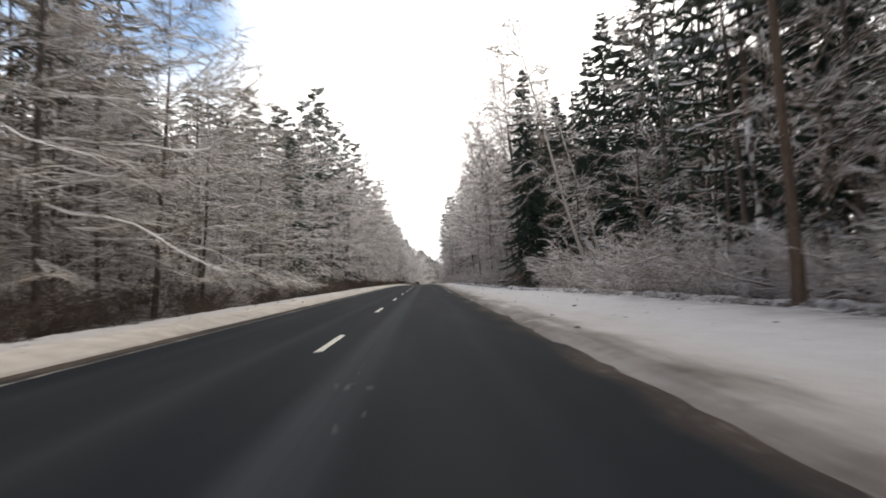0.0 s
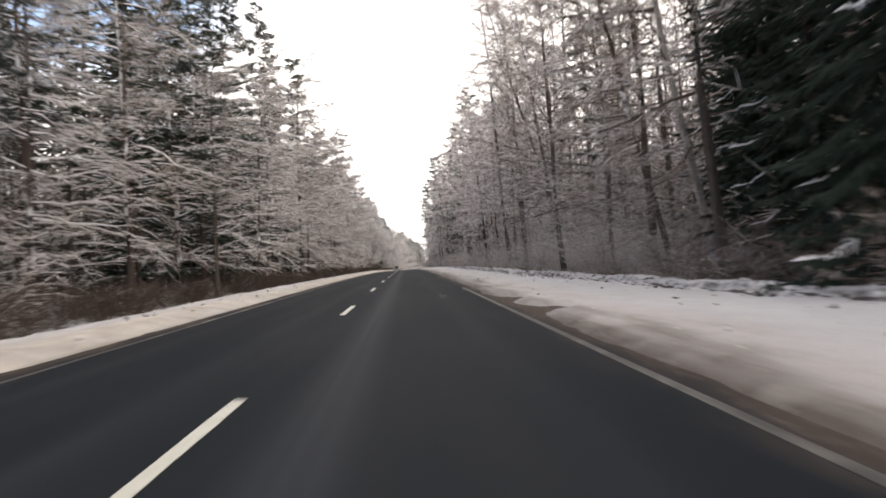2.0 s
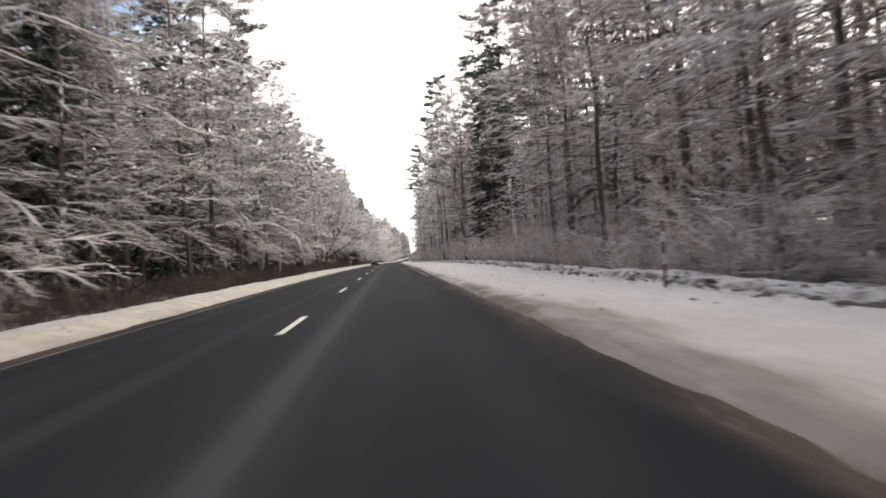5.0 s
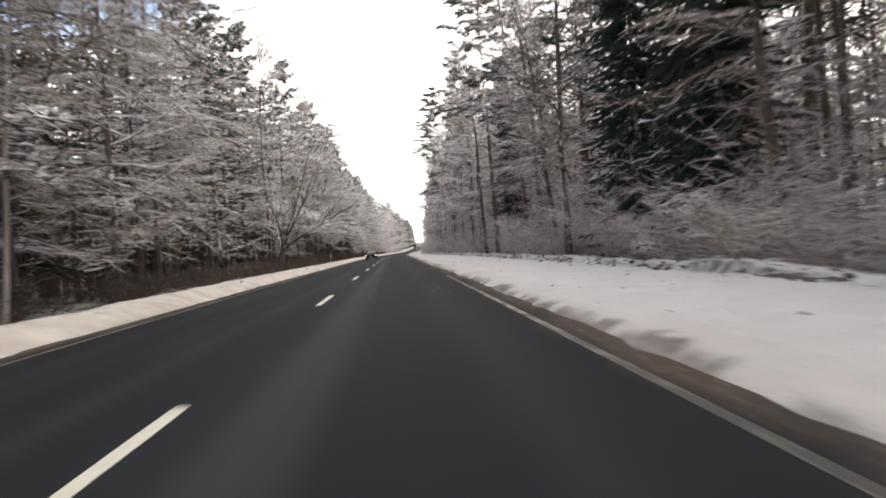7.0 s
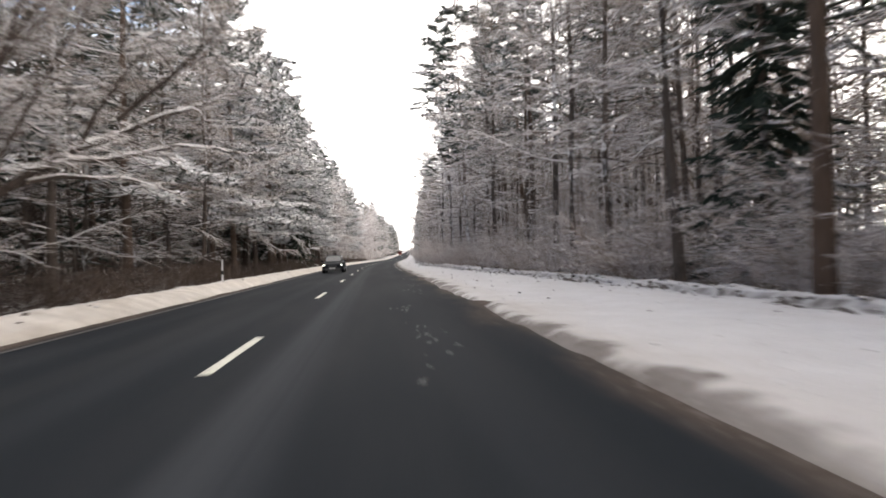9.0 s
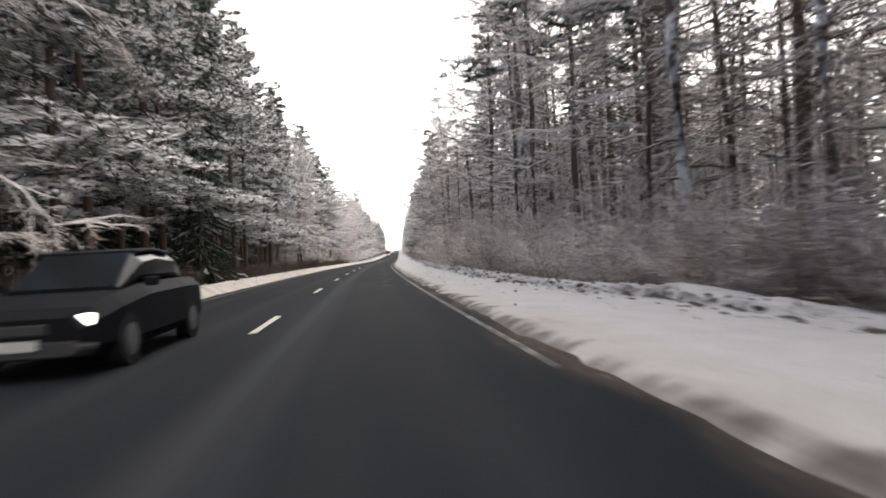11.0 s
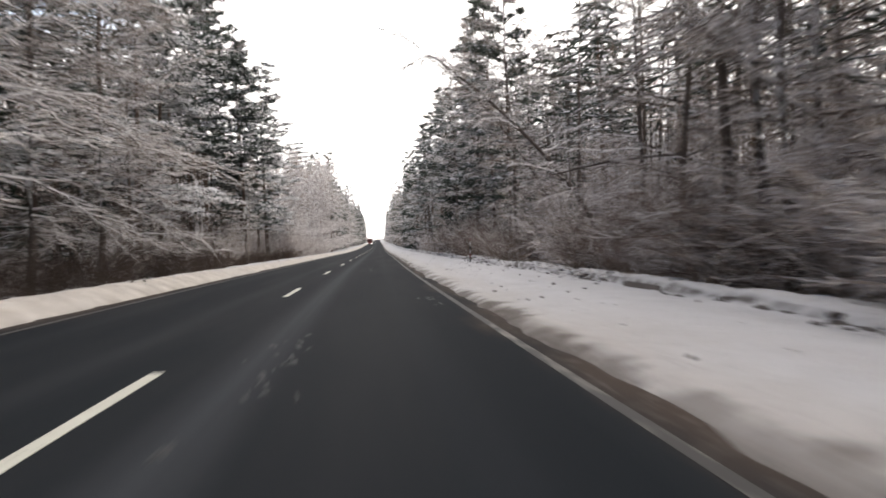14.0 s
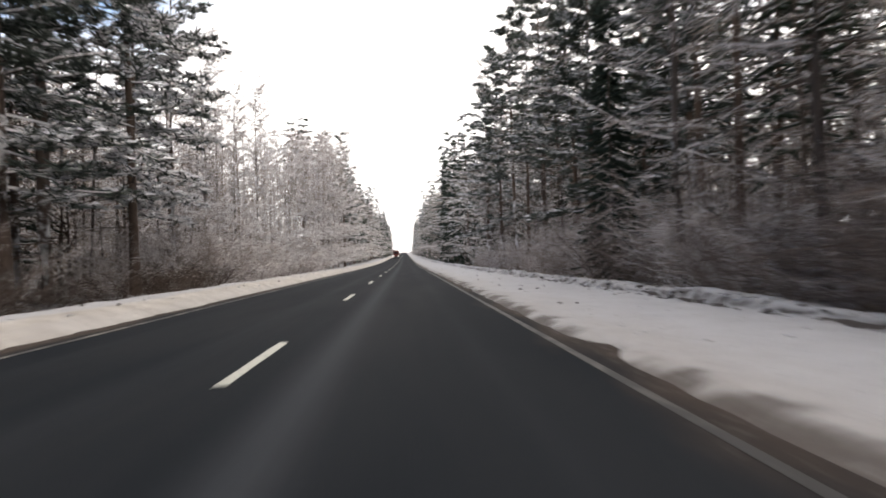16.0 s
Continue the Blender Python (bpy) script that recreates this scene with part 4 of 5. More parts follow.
MARKED_RIGHT_3 = [
    ("tall", 317.6, 10.9, 0.85, 2), ("tall", 319.8, 11.8, 1.0, 2), ("tall", 321.5, 11.9, 1.0, 1), ("arched", 333, 13.2, 1.1, 4), ("arched", 342, 14, 1.0, -4),
    ("birch", 362, 14, 1.0, 2), ("tall", 365.3, 12, 1.0, 1), ("tall", 370.7, 11, 0.95, 2), ("pine", 371, 13, 0.9, 0), ("bare_pine", 384, 12, 0.85, 0),
    ("bare_pine", 419, 11, 0.85, 0), ("dark_spruce", 379, 11.4, 0.6, 0), ("dark_spruce", 461, 11, 0.95, 0), ("dark_spruce", 484, 11, 0.95, 0),
]
pick = random.Random(77)
for row in (MARKED_LEFT, MARKED_LEFT_2, MARKED_RIGHT, MARKED_RIGHT_2, MARKED_RIGHT_3):
    for kind, s, lat, high, lean in row:
        plant(kind, s, lat, high, high * 1.2 if kind in ("low_pine", "bare_pine") else None, pick.uniform(-25, 25), lean, pick)

# the rest of the wood: (from, to, kinds of the front rows, kinds behind)
LEFT_WOOD = [
    (-24, 66, ("brown_edge", "brown_edge", "edge", "brown_edge"), ("pine", "pine", "brown_leaf")),
    (66, 120, ("edge", "brown_edge", "edge", "edge"), ("pine", "fir", "brown_leaf")),
    (120, 185, ("edge", "edge", "edge", "spruce", "low_pine"), ("pine", "fir", "brown_leaf")),
    (185, 262, ("edge", "low_pine", "edge", "tall"), ("pine", "brown_leaf", "fir")),
    (262, 300, ("low_pine", "low_pine", "spruce"), ("pine", "fir")),
    (300, 350, ("edge", "low_pine", "brown_edge", "edge", "pine"), ("pine", "brown_leaf", "fir")),
    (350, 388, ("bare_pine", "brown_edge", "pine", "pine"), ("pine", "brown_leaf", "fir", "fir")),
    (388, 465, ("grove_far",), ("leaf",)),
    (465, 515, ("pine_thin", "edge_thin", "grove_far"), ("pine", "leaf")),
    (515, 900, ("spruce_thin", "pine_thin", "edge_thin"), ("pine", "fir")),
]
RIGHT_WOOD = [
    (-24, 36, ("pine", "high_spruce", "tall"), ("fir", "pine", "leaf")),
    (36, 66, ("dark_spruce", "tall", "high_spruce"), ("fir", "fir", "pine")),
    (66, 150, ("tall", "grove", "grove"), ("leaf", "leaf", "leaf", "fir")),
    (150, 215, ("pine", "tall", "tall"), ("pine", "leaf", "leaf")),
    (215, 300, ("pine", "tall", "grove", "tall"), ("pine", "leaf", "leaf")),
    (300, 351, ("tall", "grove", "grove"), ("leaf", "leaf", "pine")),
    (351, 430, ("bare_pine", "pine", "tall", "grove"), ("pine", "fir", "leaf")),
    (430, 900, ("spruce_thin", "pine_thin", "edge_thin"), ("pine", "fir")),
]
rear_rows = []


# clearings where the marked trees stand free: side, from, to, least distance from the road's middle
CLEARINGS = [(1, -2, 26, 13.5), (1, 26, 50, 15.8), (1, 86, 104, 13.5), (1, 152, 182, 15.0), (1, 186, 205, 15.0), (1, 286, 305, 14.0), (1, 326, 345, 15.5), (-1, 202, 214, 12.5), (-1, 300, 318, 15.0), (-1, 359, 370, 13.0)]


def open_there(sign, s, lat):
    return any(sign == c and a < s < b and abs(lat) < d for c, a, b, d in CLEARINGS)


def tall_at(sign, s):
    """How high the wood stands there, against its usual height."""
    if sign < 0:
        return 1.0 - 0.27 * ramp(s, 22, 40) + 0.35 * ramp(s, 55, 95) - 0.13 * ramp(s, 294, 304) - 0.27 * ramp(s, 382, 392) + 0.45 * ramp(s, 430, 480)
    return 0.95 - 0.17 * ramp(s, 34, 40) + 0.32 * ramp(s, 66, 90) - 0.10 * ramp(s, 290, 325) - 0.15 * ramp(s, 365, 390) + 0.20 * ramp(s, 430, 480)


for sign, zones, first in ((-1, LEFT_WOOD, 10.6), (1, RIGHT_WOOD, 11.4)):
    for s0, s1, front, behind in zones:
        far = s0 >= 388
        pick = random.Random(5000 + 3 * s0 + sign)   # every stretch grows by itself
        for row in range(2):
            step = 3.3 if s0 == 388 else 4.0 if s0 == 262 else 3.9 if sign < 0 and s0 < 0 else 9.0 if s0 > 500 else 5.0 if far else (5.6, 4.8)[row] if sign < 0 else (4.4, 4.2)[row]
            s = s0 + pick.uniform(0, step)
            while s < s1:
                lat = sign * (first + row * 3.8 + pick.uniform(-0.8, 1.4) + (1.0 if sign < 0 and 300 < s < 388 else 0.0))
                gap = 2.3
                if not open_there(sign, s, lat) and all(abs(s - a) > gap or abs(lat - c) > gap for a, c in planted):
                    kind = pick.choice(front)
                    if row:
                        kind = SECOND.get(kind, kind)
                    boost = 1.36 if kind in ("edge", "brown_edge") and sign < 0 and 58 < s < 300 else 1.0
                    high = pick.uniform(0.85, 1.1) * tall_at(sign, s)
                    plant(kind, s, lat, high * boost, high * (1.08 if boost > 1 else 1.22 if kind == "low_pine" and sign < 0 else 1.0), pick.uniform(-50, 50), pick.uniform(-1, 3), pick)
                s += step * pick.uniform(0.7, 1.35)
        for row in range(2 if far else 3):
            step = 6.0 if far else 4.6
            s = s0 + pick.uniform(0, step)
            while s < s1:
                lat = sign * (first + 6.6 + row * 4.2 + pick.uniform(-1.4, 1.4))
                rear_rows.append((pick.choice(behind), s, lat, pick.uniform(0.9, 1.15) * tall_at(sign, s) * (0.8 if sign > 0 and (176 < s < 215 or 316 < s < 372) else 0.62 if sign > 0 and 256 < s < 283 else 1.0), pick.uniform(0, 360), pick.uniform(-2, 2)))
                s += step * pick.uniform(0.7, 1.35)

    pick = random.Random(31 + sign)
    for row in range(2):
        s = -20.0
        while s < 430:
            rear_rows.append(("brown_thicket" if sign < 0 and s < 385 else "thicket", s, sign * (16 + row * 6 + pick.uniform(-2, 2)), pick.uniform(0.6, 1.2), pick.uniform(0, 360), 0.0))
            s += pick.uniform(3.5, 6.5)
    for row in range(2):
        s = -20.0
        while s < 430:
            rear_rows.append(("pole", s, sign * (15.5 + row * 6 + pick.uniform(-2, 2)), pick.uniform(0.7, 1.2), pick.uniform(0, 360), pick.uniform(-3, 4)))
            s += pick.uniform(2.0, 5.5)
    for row in range(2):   # the wood goes on behind
        s = -60.0
        while s < 470:
            rear_rows.append(("screen", s, sign * (28 + row * 6 + pick.uniform(-2.5, 2.5)), (pick.uniform(0.85, 1.1) if s < 70 else pick.uniform(0.5, 0.95)) if sign > 0 else pick.uniform(0.7, 0.95), pick.uniform(0, 360), 0.0))
            s += pick.uniform(2.6, 4.8)

    for row in range(2):
        s = -30.0
        while s < 460:
            rear_rows.append(("hedge", s, sign * (24 + row * 6 + pick.uniform(-2, 2)), pick.uniform(0.8, 1.3), pick.uniform(0, 360), 0.0))
            s += pick.uniform(2.6, 4.4)
for i in range(34):
    rear_rows.append(("screen", -24 + i * 2.6, -(18 + pick.uniform(0, 5)), pick.uniform(0.8, 0.95) if i < 22 else pick.uniform(0.62, 0.75), pick.uniform(0, 360), 0.0))

for i in range(11):   # dark firs behind the thin edge
    rear_rows.append(("fir", 82 + i * 3.4, -(15.2 + 1.4 * (i % 3)), 0.95 + 0.06 * (i % 4), i * 77.0, 0.0))

for sign in (-1, 1):
    for row in range(3):
        s = -60.0
        while s < 480:
            rear_rows.append(("far_fir", s, sign * (46 + row * 9 + pick.uniform(-4, 4)), pick.uniform(0.5, 0.7) if sign > 0 else pick.uniform(0.7, 0.95), pick.uniform(0, 360), 0.0))
            s += pick.uniform(4.0, 8.0)

# bushes: side, from, to, distance past the verge's edge, depth, height, step
thickets = []
pick = random.Random(404)
for side, s0, s1, lat, deep, high, step in (
        (1, -4, 50, 1.3, 3.4, 1.35, 1.3), (1, 50, 150, 1.1, 4.4, 0.75, 1.5), (1, 150, 250, 1.2, 3.6, 1.0, 1.5), (1, 250, 273, 1.2, 3.8, 1.0, 1.0), (1, 273, 316, 1.2, 3.8, 1.3, 0.95), (1, 316, 380, 1.3, 3.8, 1.25, 1.1), (1, 380, 430, 1.3, 3.0, 1.1, 2.6),
        (-1, 0, 60, 7.4, 4.5, 0.9, 1.4), (-1, 60, 200, 7.2, 5.0, 0.9, 1.3), (-1, 200, 385, 7.0, 5.0, 0.95, 1.4), (-1, 384, 430, 7.8, 4.5, 1.6, 1.6)):
    s = s0
    while s < s1:
        start = lip_at(s) + lat + 0.75 * high if side > 0 else lat + 0.9 * high
        depth = pick.random()
        if side < 0 and s1 < 386:
            kind = "brush" if 14 < s < 44 and pick.random() < 0.25 else "brown_brush"
        elif side > 0 and (318 < s < 380 or 47 < s < 64):
            kind = "dull_brush" if pick.random() < 0.8 else "brush"
        else:
            kind = "brush" if pick.random() < 0.8 else "brush_thin"
        row = (kind, s, side * (start + deep * depth), high * pick.uniform(0.65, 1.2), pick.uniform(0, 360))
        if depth < (0.44 if side > 0 else 0.36):
            plant(row[0], row[1], row[2], row[3], None, row[4], 0, pick)
        else:
            thickets.append((kind if kind != "brush" else "brush_thin", *row[1:], 0.0))
        s += step * pick.uniform(0.6, 1.4)

for side, s0, s1, lat, deep, step in ((1, 64, 250, 2.4, 3.6, 1.7), (1, 250, 300, 2.6, 3.6, 1.6), (1, 300, 400, 3.0, 4.0, 2.2), (-1, 10, 60, 10.0, 3.0, 4.0), (-1, 318, 386, 10.5, 3.5, 4.0)):
    s = s0
    while s < s1:
        start = lip_at(s) + lat if side > 0 else lat
        plant("sapling", s, side * (start + deep * pick.random()), pick.uniform(0.5, 1.15), None, pick.uniform(0, 360), 0, pick)
        s += step * pick.uniform(0.6, 1.4)


def joined(name, rows, library, label):
    """Many trees that nobody could count, as one object."""
    mats, all_v, all_f, all_m, offset = [], [], [], [], 0
    packed = {}
    for kind, variants in library.items():
        for k, v in enumerate(variants):
            me = v[0][1]
            co = np.empty(len(me.vertices) * 3, dtype=np.float64)
            me.vertices.foreach_get("co", co)
            me.calc_loop_triangles()
            tri = np.empty(len(me.loop_triangles) * 3, dtype=np.int32)
            me.loop_triangles.foreach_get("vertices", tri)
            slot = np.empty(len(me.loop_triangles), dtype=np.int32)
            me.loop_triangles.foreach_get("material_index", slot)
            local = []
            for m in me.materials:
                if m not in mats:
                    mats.append(m)
                local.append(mats.index(m))
            packed[kind, k] = (co.reshape(-1, 3), tri.reshape(-1, 3), np.array(local, dtype=np.int32)[slot])
    for kind, s, lat, high, spin, lean in rows:
        co, tri, slot = packed[kind, pick.randrange(len(library[kind]))]
        m = np.array(stand(s, lat, high, high, spin, lean))
        all_v.append(co @ m[:3, :3].T + m[:3, 3])
        all_f.append(tri + offset)
        all_m.append(slot)
        offset += len(co)
    v, f, mi = np.concatenate(all_v), np.concatenate(all_f), np.concatenate(all_m)
    me = bpy.data.meshes.new(name)
    me.vertices.add(len(v))
    me.vertices.foreach_set("co", v.ravel())
    me.loops.add(len(f) * 3)
    me.loops.foreach_set("vertex_index", f.ravel())
    me.polygons.add(len(f))
    me.polygons.foreach_set("loop_start", np.arange(0, len(f) * 3, 3, dtype=np.int32))
    for m in mats:
        me.materials.append(m)
    me.polygons.foreach_set("material_index", mi)
    me.update(calc_edges=True)
    me.validate()
    return tagged(new(name, me), label, "woods" if name == "deep_woods" else "undergrowth", kind="stuff")


FILL = {}
for kind in ("brown_brush", "dull_brush", "brush_thin"):   # stems and twigs of a bush in one mesh
    FILL[kind] = []
    for stems, sprays in KINDS[kind]:
        bm = bmesh.new()
        bm.from_mesh(stems[1])
        for f in bm.faces:
            f.material_index = 1
        bm.from_mesh(sprays[1])
        me = bpy.data.meshes.new("thicket")
        bm.to_mesh(me)
        bm.free()
        me.materials.append(sprays[1].materials[0])
        me.materials.append(stems[1].materials[0])
        FILL[kind].append([("thicket", me)])
joined("undergrowth", thickets, FILL, "dense leafless undergrowth of thin stems under the trees")
joined("deep_woods", rear_rows, REAR, "deep mixed wood of snow-dusted conifers and bare trees")


# ---- small things along the road ----
red_paint = plain("red_band", (0.20, 0.035, 0.03), 0.5)
white_paint = plain("white_band", (0.72, 0.71, 0.70), 0.5)
black_plastic = plain("black_plastic", (0.02, 0.02, 0.022), 0.5)


def banded_pole(s, lat, bands, r, label):
    """A slim marker pole pushed into the verge, in coloured bands."""
    p = spot(s, lat, ground_height(s, lat))
    ob = tagged(new("marker_pole"), label, "marker pole", "marker poles")
    ob.matrix_world = pose(p.x, p.y, p.z, 0, 1.5, math.degrees(turn_at(s)))
    z = -0.25
    for long, mat in bands:
        part("band", cyl(r, long, (0, 0, z + long / 2), n=14), mat, ob)
        z += long
    part("cap", cyl(r * 1.15, 0.03, (0, 0, z + 0.015), n=14, r2=r * 0.5), white_paint, ob)
    return ob


BANDS = [(0.5, black_plastic), (0.25, red_paint), (0.22, white_paint), (0.24, black_plastic), (0.22, white_paint), (0.24, red_paint)]
banded_pole(341.1, 7.6, BANDS, 0.028, "slim red and white banded snow marker pole in the verge")
banded_pole(119.0, 7.6, BANDS, 0.028, "slim red and white banded snow marker pole in the verge")
LOW_BANDS = [(0.35, white_paint), (0.35, white_paint), (0.2, black_plastic), (0.5, white_paint)]
banded_pole(226.0, -5.9, LOW_BANDS, 0.045, "thin white marker pole behind the snow bank")


def snow_patch(s, lat, wide, seed):
    """A thin smear of packed snow on the asphalt, drawn out along the lane and broken into shards."""
    rnd = random.Random(seed)
    ob = tagged(new("snow_patch"), "thin broken smear of packed snow on the asphalt", "snow", "snow patches on the road")
    p = spot(s, lat, -0.004 * abs(lat) + 0.003)
    ob.matrix_world = pose(p.x, p.y, p.z, math.degrees(slope_at(s)), 0, math.degrees(turn_at(s)))
    for k in range(11):
        bm = bmesh.new()
        cx, cy = rnd.gauss(0, 0.42) * wide, rnd.gauss(0, 0.75)
        w, long = wide * rnd.uniform(0.04, 0.20), rnd.uniform(0.06, 0.34)
        n, twist = 13, rnd.uniform(-0.25, 0.25)
        ring = []
        for i in range(n):
            a = 2 * math.pi * i / n
            f = 0.2 + 0.8 * rnd.random()
            x, y = math.cos(a) * w * f, math.sin(a) * long * f
            ring.append((cx + x + y * twist, cy + y))
        top = [bm.verts.new((cx + (x - cx) * 0.8, cy + (y - cy) * 0.8, 0.003)) for x, y in ring]
        low = [bm.verts.new((x, y, -0.004)) for x, y in ring]
        mid = bm.verts.new((cx, cy, 0.004))
        for i in range(n):
            j = (i + 1) % n
            bm.faces.new((low[i], low[j], top[j], top[i]))
            bm.faces.new((top[i], top[j], mid))
        part("shard", bm, clean_snow, ob)


PATCHES = [(201.5, 2.5, 0.4), (203.3, 2.4, 0.35), (208.0, 2.3, 0.3), (214.5, 3.0, 0.45), (218.2, 3.1, 0.4), (224.5, 3.3, 0.45), (263.5, 2.5, 0.35), (267.3, 2.6, 0.45), (270.4, 2.9, 0.3), (272.5, 2.7, 0.35),
           (278.2, 2.9, 0.4), (282.0, 3.2, 0.3), (287.5, 3.0, 0.35), (311.0, 1.1, 0.35), (312.2, 1.0, 0.4), (318.5, 3.4, 0.4), (335.0, 2.0, 0.15), (337.5, 1.9, 0.15), (5.0, 1.0, 0.3), (38.5, 3.2, 0.4), (62.0, 2.7, 0.4), (166.5, 2.8, 0.35), (191.9, 3.4, 0.35)]
for i, (s, lat, wide) in enumerate(PATCHES):
    snow_patch(s, lat, wide, 900 + 7 * i)


# ---- clods and dead stalks along the verge ----
clod_snow = plain("clod_snow", (0.62, 0.60, 0.585), 0.8, 0.2, grain=0.12)
# colour of the earth clods and of the painted shadow along the lip
clod_dirt = plain("clod_dirt", (0.105, 0.088, 0.078), 0.9, 0.15, grain=0.3)
stalk_mat = plain("dead_stalk", (0.17, 0.125, 0.085), 0.9, 0.1, grain=0.25)


def lumps(name, places, mat, label, category):
    """Many small uneven lumps as one object: (along, lateral, size)."""
    rnd = random.Random(len(places))
    seed_ball = bmesh.new()
    bmesh.ops.create_icosphere(seed_ball, subdivisions=1, radius=1)
    ball = [v.co.copy() for v in seed_ball.verts]
    skin = [tuple(v.index for v in f.verts) for f in seed_ball.faces]
    seed_ball.free()
    verts, faces = [], []
    for s, lat, size in places:
        p = spot(s, lat, ground_height(s, lat) + size * 0.12)
        o = len(verts)
        sx, sy, sz = size * rnd.uniform(0.6, 1.3), size * rnd.uniform(0.6, 1.6), size * rnd.uniform(0.35, 0.75)
        for v in ball:
            k = rnd.uniform(0.7, 1.15)
            verts.append((p.x + v.x * sx * k, p.y + v.y * sy * k, p.z + v.z * sz * k))
        faces += [tuple(i + o for i in f) for f in skin]
    return tagged(new(name, mesh_of(name, verts, faces, [mat], smooth=True)), label, category, kind="stuff")


# broken dark strip along the lip, in place of the undercut's shadow
bank_v, bank_f = [], []
for i, s in enumerate(np.arange(-10, 420, 0.3).tolist()):
    lift = -0.012 + 0.045 * wave(s * 0.35, 0, 71) + 0.06 * wave(s * 1.9, 0, 73)
    c = lip_at(s)
    for lat, k in ((c - 0.12, -0.04), (c - 0.04, 0.7 * lift), (c + 0.08, lift), (c + 0.16, -0.05)):
        p = spot(s, lat, ground_height(s, lat) + k)
        bank_v.append(tuple(p))
    if i:
        o = 4 * (i - 1)
        bank_f += [(o + j, o + j + 1, o + j + 5, o + j + 4) for j in range(3)]
tagged(new("earth_bank", mesh_of("earth_bank", bank_v, bank_f, [clod_dirt], smooth=True)), "bare brown earth along the cut edge of the verge", "earth", kind="structure")

rnd = random.Random(4242)
white, brown = [], []
for i in range(5200):
    s = rnd.uniform(-10, 420)
    if wave(s * 0.09, 0, 61) < -0.25:
        continue
    lat = lip_at(s) + rnd.gauss(0.05, 0.22)
    (brown if rnd.random() < 0.38 else white).append((s, lat, rnd.uniform(0.025, 0.075) * (1.5 if rnd.random() < 0.15 else 1)))
for i in range(1500):
    s = rnd.uniform(-10, 420)
    (white if rnd.random() < 0.75 else brown).append((s, rnd.uniform(4.7, lip_at(s)), rnd.uniform(0.02, 0.055)))
for i in range(1800):
    s = rnd.uniform(-10, 420)
    (white if rnd.random() < 0.6 else brown).append((s, -rnd.uniform(4.5, 8.5), rnd.uniform(0.02, 0.07)))
lumps("snow_clods", white, clod_snow, "loose clods of snow scattered over the verges", "snow")
lumps("dirt_clods", brown, clod_dirt, "clods of brown earth along the cut verge", "earth")

grass = Buf()
for i in range(2600):
    s = rnd.uniform(-10, 420)
    lat = lip_at(s) + rnd.uniform(0.1, 3.2) if rnd.random() < 0.6 else -rnd.uniform(7.2, 11)
    p = spot(s, lat, ground_height(s, lat) - 0.03)
    for k in range(4):
        grass.spike(p + Vector((rnd.uniform(-0.1, 0.1), rnd.uniform(-0.1, 0.1), 0)), heading(rnd.uniform(-3.1, 3.1), rnd.uniform(0.7, 1.5)), rnd.uniform(0.18, 0.6), 0.006)
tagged(new("dead_grass", grass.mesh("dead_grass", [stalk_mat])), "dry brown grass stalks poking through the snow", "grass", kind="stuff")


# ---- vehicles in the oncoming lane ----
car_paint = plain("dark_car_paint", (0.012, 0.013, 0.016), 0.6, 0.06, grain=0.05)
glass, gn_, gl_, gb_ = material("car_glass", 0.12, 0.35)
gb_.inputs["Base Color"].default_value = (0.01, 0.012, 0.014, 1)
tyre_mat = plain("tyre_rubber", (0.015, 0.015, 0.016), 0.85)
rim_mat = plain("alloy_rim", (0.35, 0.35, 0.36), 0.35, 0.5, 0.9)
grey_plastic = plain("grey_plastic", (0.05, 0.05, 0.052), 0.6)
truck_red = plain("dull_red_paint", (0.16, 0.035, 0.025), 0.45)
truck_box = plain("dark_tarpaulin", (0.06, 0.045, 0.042), 0.7)
plate_white = plain("plate_white", (0.6, 0.6, 0.58), 0.5)
lamp_mat, ln_, ll_, lb_ = material("lit_headlamp", 0.2, 0.5)
lb_.inputs["Base Color"].default_value = (0.9, 0.9, 0.88, 1)
lb_.inputs["Emission Color"].default_value = (1.0, 0.97, 0.9, 1)
lb_.inputs["Emission Strength"].default_value = 2.5


def loft(sections):
    """A closed skin through rows of (y, half width, low, high) with rounded corners."""
    bm = bmesh.new()
    rows = []
    for y, w, lo, hi in sections:
        c = min(0.14, w * 0.3, (hi - lo) * 0.4)
        pts = [(-w + c, lo), (w - c, lo), (w, lo + c), (w, hi - c), (w - c, hi), (-w + c, hi), (-w, hi - c), (-w, lo + c)]
        rows.append([bm.verts.new((x, y, z)) for x, z in pts])
    for a, b in zip(rows, rows[1:]):
        for i in range(8):
            j = (i + 1) % 8
            bm.faces.new((a[i], a[j], b[j], b[i]))
    bm.faces.new(list(reversed(rows[0])))
    bm.faces.new(rows[-1])
    bmesh.ops.recalc_face_normals(bm, faces=bm.faces[:])
    return bm


def wheel(parent, x, y, r, wide):
    tyre = part("tyre", cyl(r, wide, (0, 0, 0), (0, 90, 0), 24), tyre_mat, parent)
    tyre.location = (x, y, r)
    rim = part("rim", cyl(r * 0.62, wide + 0.02, (0, 0, 0), (0, 90, 0), 18), rim_mat, tyre)
    return tyre


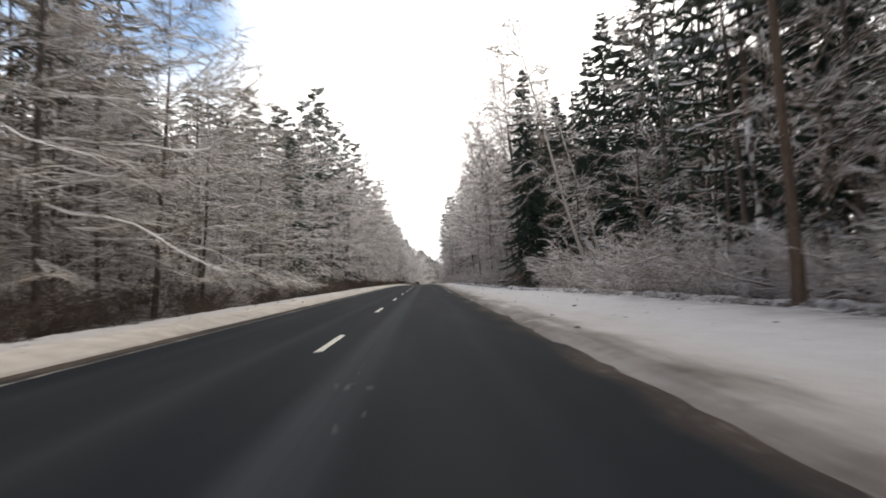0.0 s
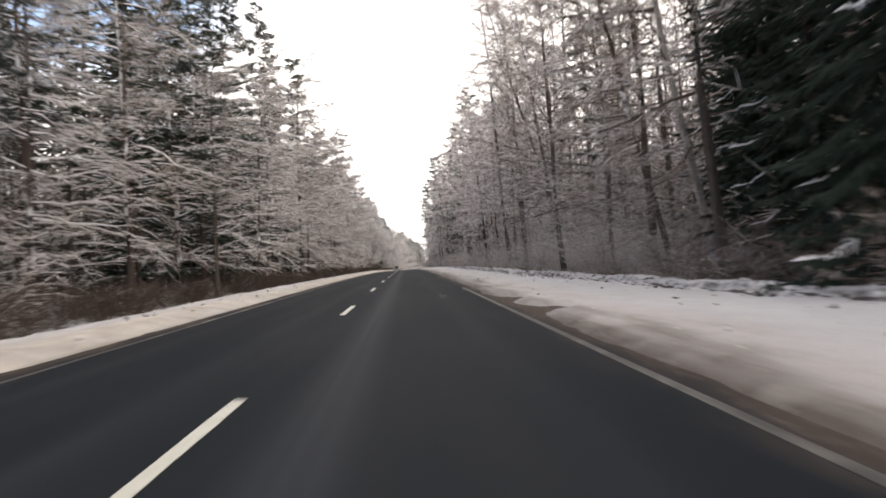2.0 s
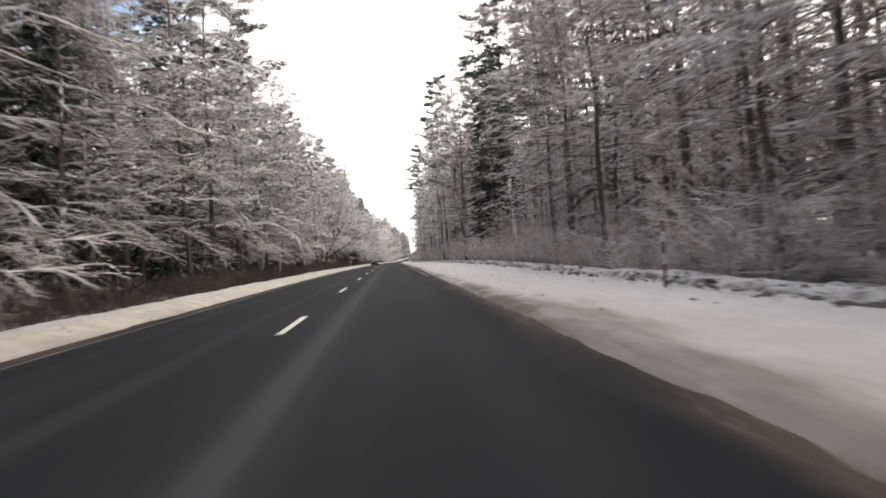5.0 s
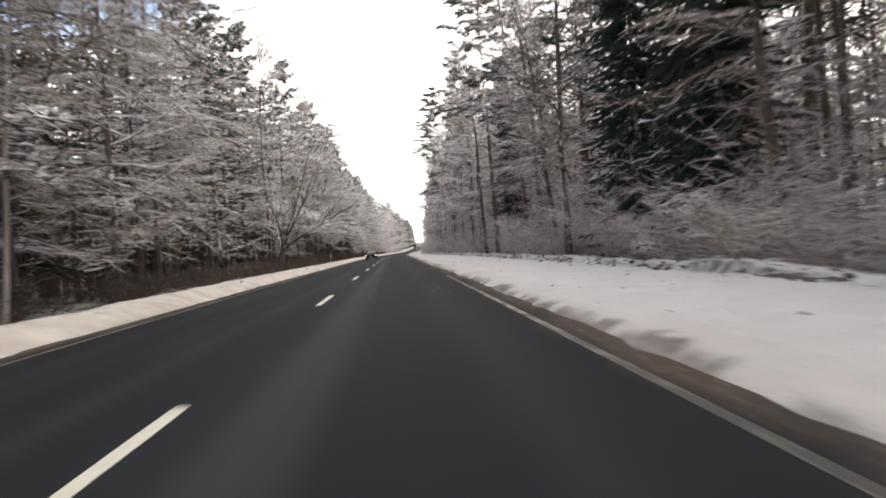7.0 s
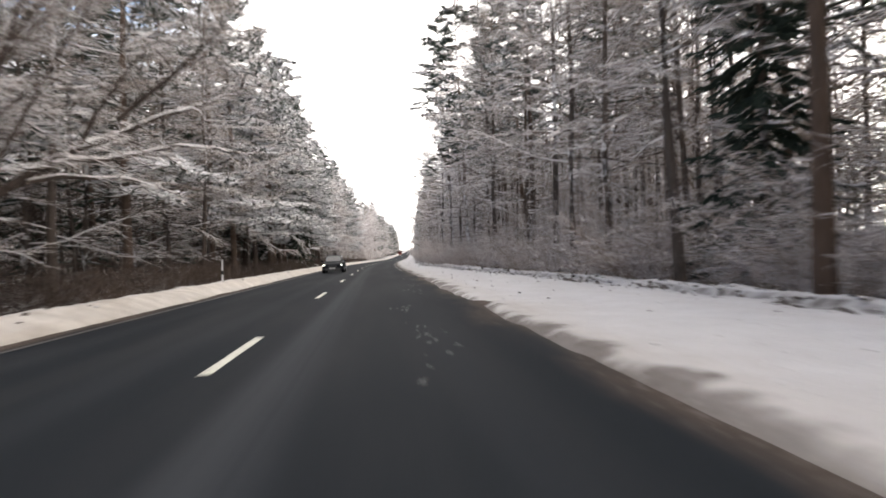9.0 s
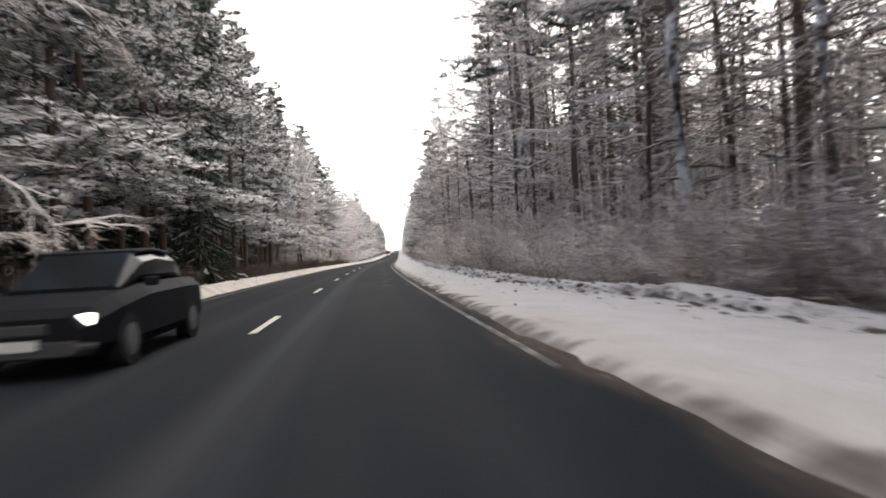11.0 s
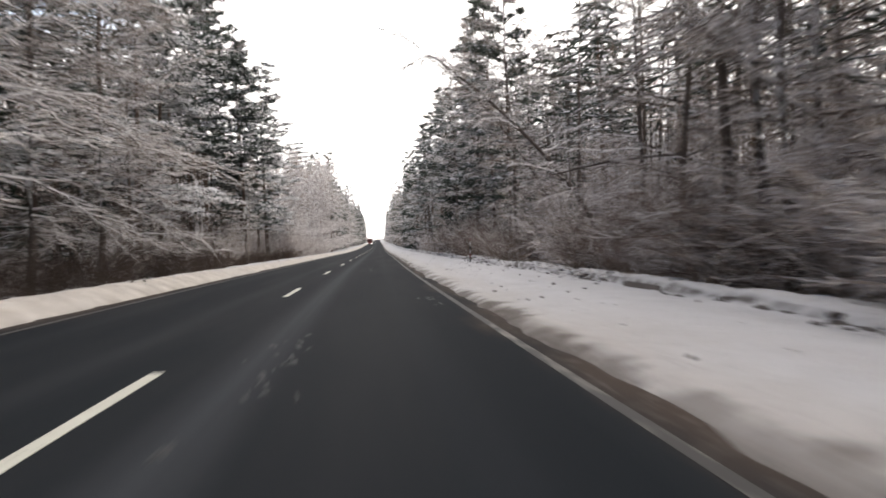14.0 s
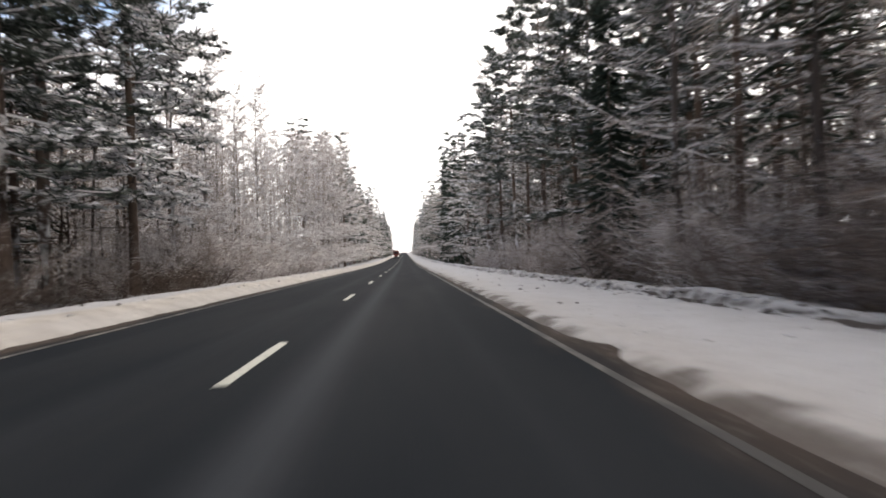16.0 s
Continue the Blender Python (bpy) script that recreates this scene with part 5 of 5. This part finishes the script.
def sedan(s, lat):
    ob = tagged(new("car"), "black saloon car with lit headlamps in the oncoming lane", "car")
    p = spot(s, lat, -0.004 * abs(lat))
    ob.matrix_world = pose(p.x, p.y, p.z, math.degrees(-slope_at(s)), 0, 180 + math.degrees(turn_at(s)))
    part("body", loft([(-2.22, 0.70, 0.32, 0.85), (-2.05, 0.84, 0.24, 0.98), (-1.1, 0.88, 0.2, 1.0), (0.6, 0.88, 0.2, 0.97), (1.5, 0.87, 0.2, 0.88), (2.05, 0.82, 0.22, 0.78), (2.24, 0.68, 0.3, 0.68)]), car_paint, ob)
    part("cabin", loft([(-1.75, 0.62, 0.95, 1.02), (-1.1, 0.70, 0.95, 1.40), (-0.2, 0.71, 0.95, 1.45), (0.35, 0.70, 0.95, 1.40), (1.1, 0.66, 0.9, 0.97)]), glass, ob)
    part("roof", loft([(-1.05, 0.64, 1.38, 1.43), (-0.2, 0.66, 1.41, 1.475), (0.32, 0.63, 1.38, 1.425)]), car_paint, ob)
    for x in (-0.62, 0.62):
        part("headlamp", box(0.30, 0.10, 0.13, (x, 2.12, 0.64), 0.03), lamp_mat, ob)
        part("wing_mirror", box(0.18, 0.1, 0.12, (x * 1.52, 0.75, 1.0), 0.03), car_paint, ob)
    part("grille", box(0.66, 0.06, 0.12, (0, 2.23, 0.56), 0.02), grey_plastic, ob)
    part("bumper", loft([(2.1, 0.80, 0.24, 0.44), (2.28, 0.66, 0.27, 0.42)]), grey_plastic, ob)
    part("number_plate", box(0.5, 0.02, 0.11, (0, 2.29, 0.40)), plate_white, ob)
    for x in (-0.78, 0.78):
        for y in (-1.35, 1.35):
            wheel(ob, x, y, 0.32, 0.2)


def lorry(s, lat):
    ob = tagged(new("lorry"), "dull red lorry with a dark load body and lit headlamps", "lorry")
    p = spot(s, lat, -0.004 * abs(lat))
    ob.matrix_world = pose(p.x, p.y, p.z, math.degrees(-slope_at(s)), 0, 180 + math.degrees(turn_at(s)))
    part("cab", loft([(1.6, 1.18, 0.6, 2.9), (3.0, 1.2, 0.5, 2.9), (3.5, 1.18, 0.5, 2.75), (3.62, 1.1, 0.55, 1.6)]), truck_red, ob)
    part("windscreen", box(2.05, 0.06, 0.85, (0, 3.56, 2.1), 0.02), glass, ob)
    part("load_body", box(2.45, 5.6, 2.4, (0, -1.35, 2.1), 0.05), truck_box, ob)
    part("chassis", box(1.0, 7.0, 0.25, (0, -0.4, 0.75)), grey_plastic, ob)
    part("bumper", box(2.3, 0.2, 0.35, (0, 3.65, 0.62), 0.05), grey_plastic, ob)
    for x in (-0.9, 0.9):
        part("headlamp", box(0.36, 0.08, 0.26, (x, 3.68, 0.95), 0.04), lamp_mat, ob)
    for x in (-1.02, 1.02):
        for y in (-2.6, 2.5):
            wheel(ob, x, y, 0.48, 0.3)


sedan(247.5, -1.85)
lorry(600, -1.8)
